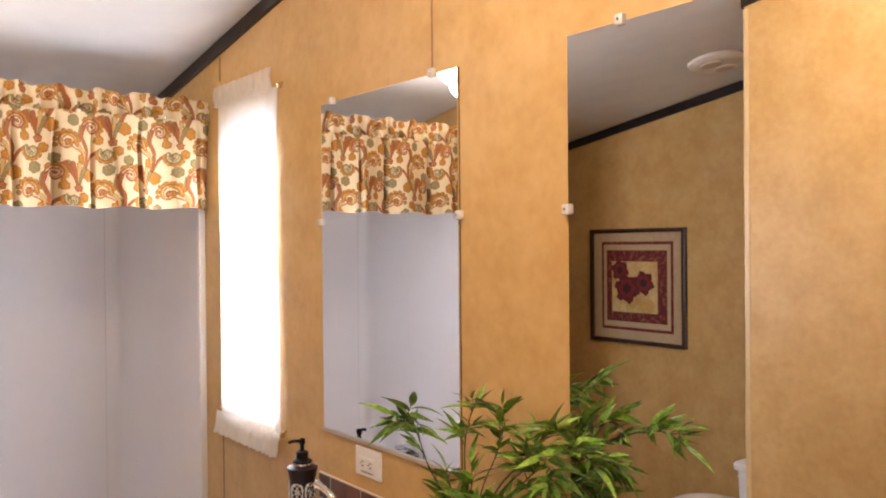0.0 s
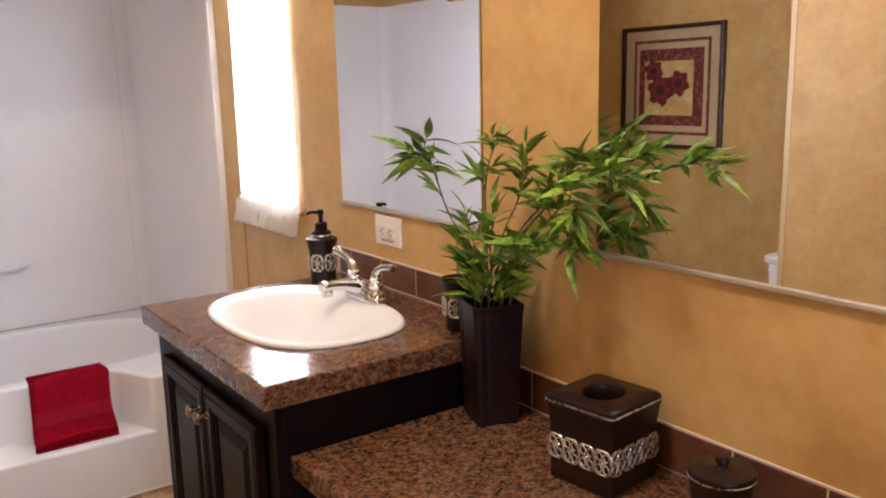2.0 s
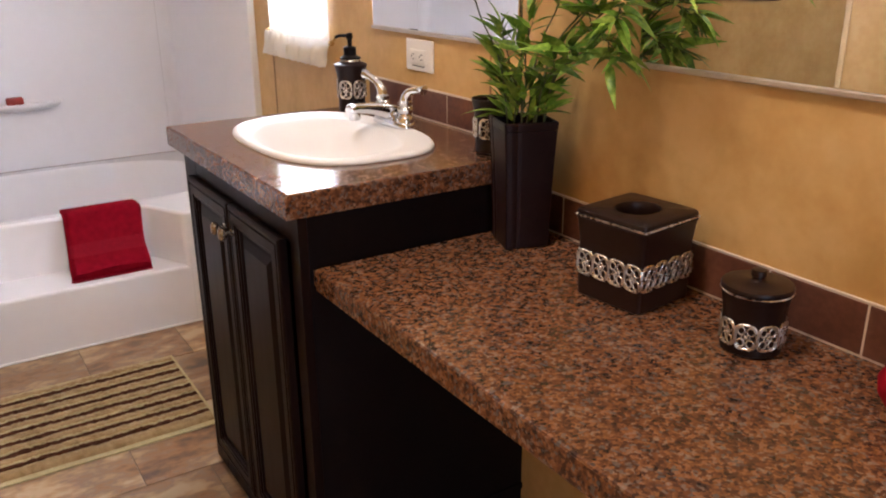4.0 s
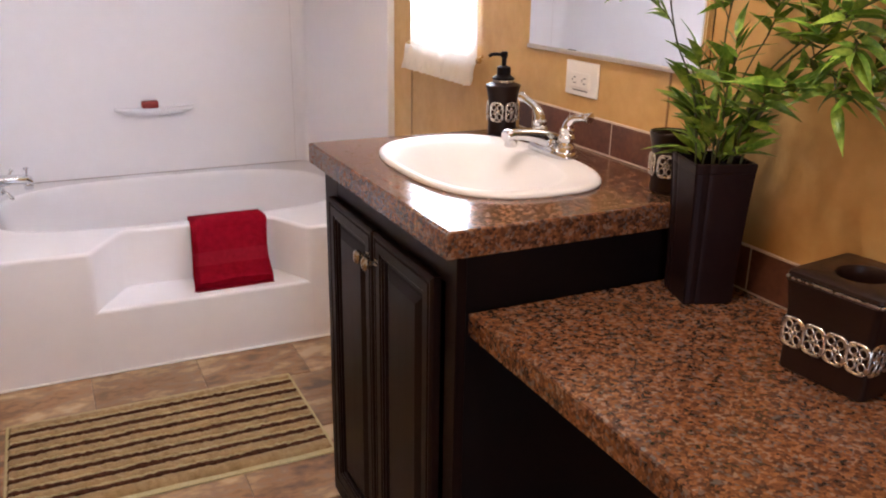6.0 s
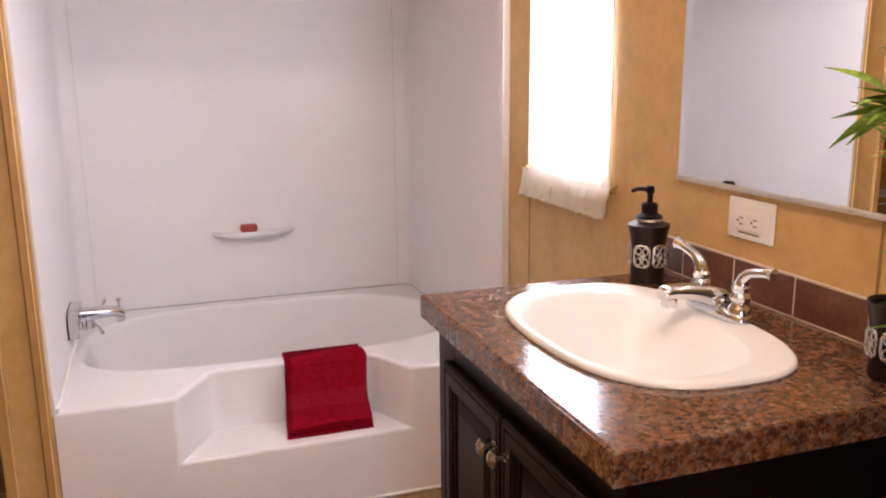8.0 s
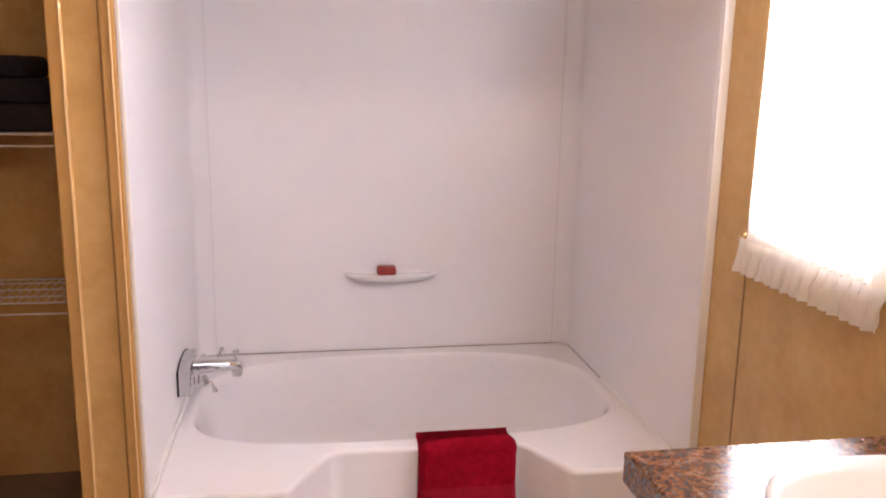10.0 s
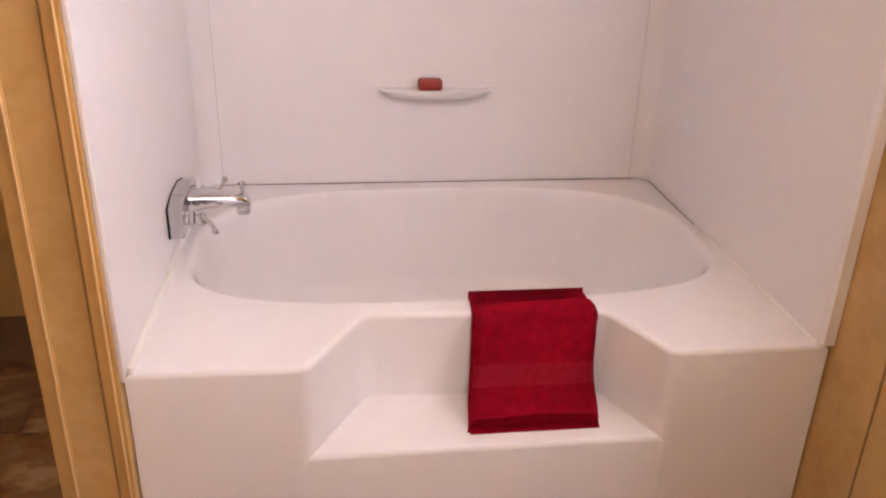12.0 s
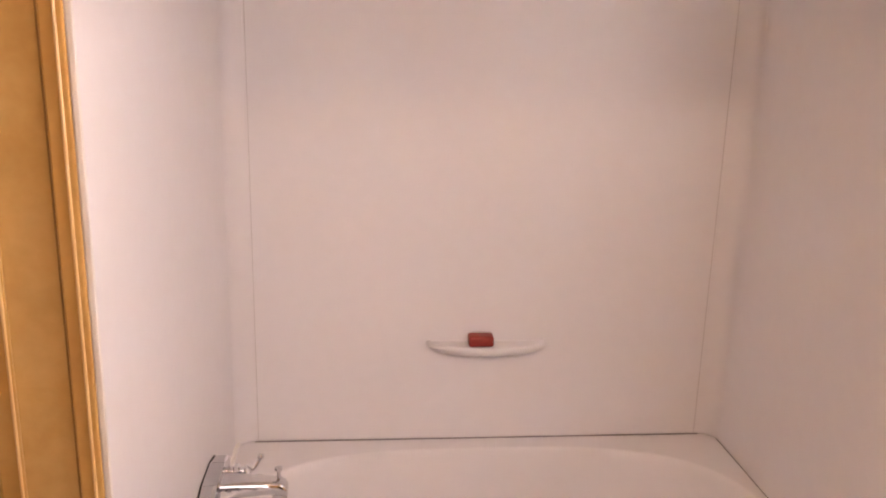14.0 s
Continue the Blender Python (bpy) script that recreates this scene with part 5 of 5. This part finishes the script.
# ---- rug ----
rug = thing("bath_rug", (0.46, 2.98, GROUND), "tan bath rug with seven dark brown ribs", "rug")
RX0, RX1, RY0, RY1 = 0.030, 0.899, 2.750, 3.275
part("backing", boxed(RX0, RX1, RY0, RY1, GROUND, GROUND + 0.006, 0.002, 1), RUG_EDGE, rug, "pale yellow binding")
bands = 8
pitch = (RY1 - RY0 - 0.024) / bands


def pile(y0, y1, height, seed, rough):
    bm = bmesh.new()
    cols, rows = 240, 8
    grid = []
    for j in range(rows + 1):
        v = j / rows
        row = []
        for i in range(cols + 1):
            x = RX0 + 0.008 + (RX1 - RX0 - 0.016) * i / cols
            wave = 0.0045 * noise.noise(Vector((x * 9, seed * 3.1, 0)))
            y = y0 + (y1 - y0) * v + wave + (rough * noise.noise(Vector((x * 60, seed + v * 4, 1.0))) if 0 < v < 1 else 0)
            prof = math.sin(math.pi * v) ** 0.45
            end = min(1.0, min(i, cols - i) / 2)
            row.append(bm.verts.new((x, y, GROUND + 0.005 + height * prof * end + 0.0030 * prof * noise.noise(Vector((x * 70, y * 70, seed))) + 0.0025 * prof * noise.noise(Vector((x * 210, y * 210, seed))))))
        grid.append(row)
    for a, b in zip(grid, grid[1:]):
        for i in range(cols):
            bm.faces.new((a[i], a[i + 1], b[i + 1], b[i]))
    return bm


for k in range(bands):
    y = RY0 + 0.012 + pitch * k
    part("pile_band", pile(y + 0.008, y + pitch - 0.006, 0.014, k + 0.5, 0.003), RUG_TAN, rug, smooth=True)
    if k < bands - 1:
        part("brown_rib", pile(y + pitch - 0.008, y + pitch + 0.004, 0.0150, k + 20.5, 0.005), RUG_BROWN, rug, "dark brown cord", smooth=True)
        part("pale_rib", pile(y + pitch + 0.002, y + pitch + 0.010, 0.0165, k + 20.5, 0.004), RUG_EDGE, rug, "pale straw cord", smooth=True)

# ---- alcove: picture, toilet ----
picture = thing("framed_print", (WEST, 3.57, 1.40), "framed floral print with a beige mat and dark wood frame", "picture")
PY0, PY1, PZ0, PZ1 = 3.225, 3.912, 1.072, 1.738


def frame_ring(name, d0, d1, x0, x1, mat, label=""):
    bm = bmesh.new()
    a, b, c, d = PY0, PY1, PZ0, PZ1
    out = [(a + d0, c + d0), (b - d0, c + d0), (b - d0, d - d0), (a + d0, d - d0)]
    inn = [(a + d1, c + d1), (b - d1, c + d1), (b - d1, d - d1), (a + d1, d - d1)]
    w = (d1 - d0) * 0.3
    mid = inset(out, w)
    loft(bm, [[(x0, *p) for p in out], [(x1 - 0.002, *p) for p in out], [(x1, *p) for p in mid], [(x1 - 0.002, *p) for p in inn], [(x0, *p) for p in inn]], False, False)
    part(name, bm, mat, picture, label)


X = WEST
part("backing_board", boxed(X + 0.0005, X + 0.008, PY0 + 0.005, PY1 - 0.005, PZ0 + 0.005, PZ1 - 0.005), FRAME_WOOD, picture)
frame_ring("moulding", 0.0, 0.022, X + 0.001, X + 0.028, FRAME_WOOD, "dark wooden moulding")
part("mat", boxed(X + 0.008, X + 0.010, PY0 + 0.02, PY1 - 0.02, PZ0 + 0.02, PZ1 - 0.02), MAT_BOARD, picture, "beige mat")
part("red_border", boxed(X + 0.010, X + 0.0115, PY0 + 0.085, PY1 - 0.085, PZ0 + 0.075, PZ1 - 0.075), MAT_RED, picture, "burgundy border")
part("inner_mat", boxed(X + 0.0115, X + 0.013, PY0 + 0.102, PY1 - 0.102, PZ0 + 0.092, PZ1 - 0.092), MAT_BOARD, picture, "beige inner mat")
part("print_border", boxed(X + 0.013, X + 0.014, PY0 + 0.125, PY1 - 0.125, PZ0 + 0.125, PZ1 - 0.125), MAT_RED, picture, "patterned burgundy border")
part("print_field", boxed(X + 0.014, X + 0.0148, PY0 + 0.19, PY1 - 0.165, PZ0 + 0.18, PZ1 - 0.19), PRINT, picture, "cream field")
for cy, cz, r, lift in ((3.685, 1.495, 0.060, 0.0), (3.512, 1.425, 0.068, 0.0016), (3.632, 1.390, 0.084, 0.0032)):
    flower = None
    for ring, (f, turn) in enumerate(((1.0, 0.0), (0.68, 0.5), (0.36, 1.1))):
        bm = bmesh.new()
        edge = [(r * f * (1 + 0.13 * math.sin(6 * a + 4 * turn) + 0.05 * math.sin(17 * a + turn)), a) for a in [2 * math.pi * i / 60 for i in range(60)]]
        x = X + 0.0149 + lift + 0.0005 * ring
        loft(bm, [[(x + h, cy + g * d * math.cos(a), cz + 0.95 * g * d * math.sin(a)) for d, a in edge] for g, h in ((1.0, 0.0), (0.97, 0.0004))])
        if flower is None:
            flower = part("painted_flower", bm, FLOWER, picture, "dark red flower shape")
        else:
            part("petal_ring", bm, FLOWER_DARK if ring == 2 else FLOWER_LIT, flower)
    part("painted_stalk", boxed(X + 0.0149, X + 0.0153, cy - 0.0025, cy + 0.0025, PZ0 + 0.182, cz - 0.8 * r), STRAW, picture)
for cy, r in ((3.47, 0.034), (3.52, 0.030), (3.60, 0.022)):
    bm = bmesh.new()
    loft(bm, [[(X + 0.0149 + h, cy + r * g * math.cos(a), 1.295 + 1.1 * r * g * math.sin(a)) for a in [2 * math.pi * i / 24 for i in range(24)]] for g, h in ((1.0, 0.0), (0.95, 0.0005))])
    part("painted_leaf", bm, STRAW, picture)

toilet = thing("toilet", (-0.76, 2.60, GROUND), "white porcelain toilet with a closed lid", "toilet")
TXC = -0.765
bm = bmesh.new()
rings = []
for d, z in ((-0.012, 0.37), (-0.004, 0.375), (0.0, 0.40), (0.008, 0.68)):
    rings.append(at_height(rounded([(TXC - 0.20 - d, 2.262), (TXC + 0.20 + d, 2.262), (TXC + 0.20 + d, 2.50 + d), (TXC - 0.20 - d, 2.50 + d)], 0.035, 4), z))
loft(bm, rings)
tank = part("tank", bm, PORCELAIN, toilet, smooth=True)
bm = bmesh.new()
rings = []
for d, z in ((0.012, 0.681), (0.020, 0.685), (0.022, 0.705), (0.016, 0.714), (0.0, 0.717)):
    rings.append(at_height(rounded([(TXC - 0.20 - d, 2.262 - d * 0.5), (TXC + 0.20 + d, 2.262 - d * 0.5), (TXC + 0.20 + d, 2.50 + d), (TXC - 0.20 - d, 2.50 + d)], 0.035, 4), z))
loft(bm, rings)
part("tank_lid", bm, PORCELAIN, tank, smooth=True)
part("flush_lever", tube(bmesh.new(), spline([(TXC + 0.15, 2.508, 0.64), (TXC + 0.15, 2.528, 0.64), (TXC + 0.11, 2.532, 0.636), (TXC + 0.08, 2.530, 0.632)], 4), 0.007, 8), PLASTIC, tank, "white lever", smooth=True)
bm = bmesh.new()
loft(bm, [at_height(oval(TXC, cy, ax, ay, 2.4, 40), z) for cy, ax, ay, z in ((2.62, 0.11, 0.22, GROUND), (2.62, 0.105, 0.21, 0.06), (2.64, 0.11, 0.22, 0.18), (2.70, 0.16, 0.24, 0.30), (2.72, 0.18, 0.255, 0.36), (2.72, 0.18, 0.255, 0.385))])
part("bowl", bm, PORCELAIN, toilet, smooth=True)
bm = bmesh.new()
loft(bm, [at_height(oval(TXC, 2.735, 0.185 * f, 0.225 * f, 2.3, 40), z) for f, z in ((0.98, 0.386), (1.0, 0.390), (1.0, 0.402), (0.97, 0.404), (1.0, 0.406), (1.0, 0.420), (0.95, 0.427), (0.6, 0.430))])
part("seat_and_lid", bm, PORCELAIN, toilet, "closed white lid", smooth=True)

# ---- closet shelves ----
def wire_shelf(z):
    shelf = thing("wire_shelf", (-0.68, 4.44, z), "white coated wire closet shelf on the back wall", "shelf", "closet wire shelves")
    a, b = WEST + 0.004, -0.143
    for y, dz in ((4.282, 0.0), (4.282, -0.036), (4.36, 0.0), (4.45, 0.0), (4.54, 0.0), (4.594, 0.0)):
        part("long_wire", tube(bmesh.new(), [(a, y, z + dz), (b, y, z + dz)], 0.0035, 6), WIRE, shelf)
    bm = bmesh.new()
    for i in range(40):
        x = a + 0.012 + (b - a - 0.024) * i / 39
        tube(bm, [(x, 4.598, z + 0.003), (x, 4.284, z + 0.003)], 0.0014, 5)
    tagged(part("cross_wires", bm, WIRE, shelf), kind="stuff")
    for x in (a + 0.006, b - 0.006):
        part("end_wire", tube(bmesh.new(), [(x, 4.282, z - 0.036), (x, 4.282, z)], 0.0035, 6), WIRE, shelf)


for z in (0.70, 1.222, 1.735):
    wire_shelf(z)
bundle = thing("folded_blanket", (-0.50, 4.42, 1.226), "folded black blanket stacked on the closet shelf", "blanket")
for i, (z0, z1, s) in enumerate(((1.2270, 1.31, 0.0), (1.3105, 1.385, 0.02), (1.3855, 1.452, 0.05))):
    part("fold", boxed(-0.76 + s, -0.325 - 2.2 * s, 4.29 + s * 0.3, 4.57, z0, z1, 0.018, 3), BLACK_CLOTH, bundle, smooth=True)

# ---- floor tiles, laid in running bond ----
TILE_W, TILE_D = 0.345, 0.357


def tile_mesh(w, d):
    bm = bmesh.new()
    loft(bm, [at_height([(0.0, 0.0), (w, 0.0), (w, d), (0.0, d)], -0.0025), at_height(inset([(0.0, 0.0), (w, 0.0), (w, d), (0.0, d)], 0.0008), -0.0003), at_height(inset([(0.0, 0.0), (w, 0.0), (w, d), (0.0, d)], 0.0016), 0.0)], False, True)
    me = bpy.data.meshes.new("tile")
    bm.to_mesh(me)
    bm.free()
    me.materials.append(FLOOR_TILE)
    return me


TILE = tile_mesh(TILE_W - 0.002, TILE_D - 0.002)
for r in range(-10, 5):
    y = 2.553 + TILE_D * r
    for c in range(-6, 5):
        x = 0.284 + TILE_W * c + (0.173 if r % 2 else 0.0)
        if WEST - 0.3 < x < EAST and SOUTH - 0.3 < y < NORTH:
            again("tile", TILE, floor, Matrix.Translation((x, y, GROUND)))
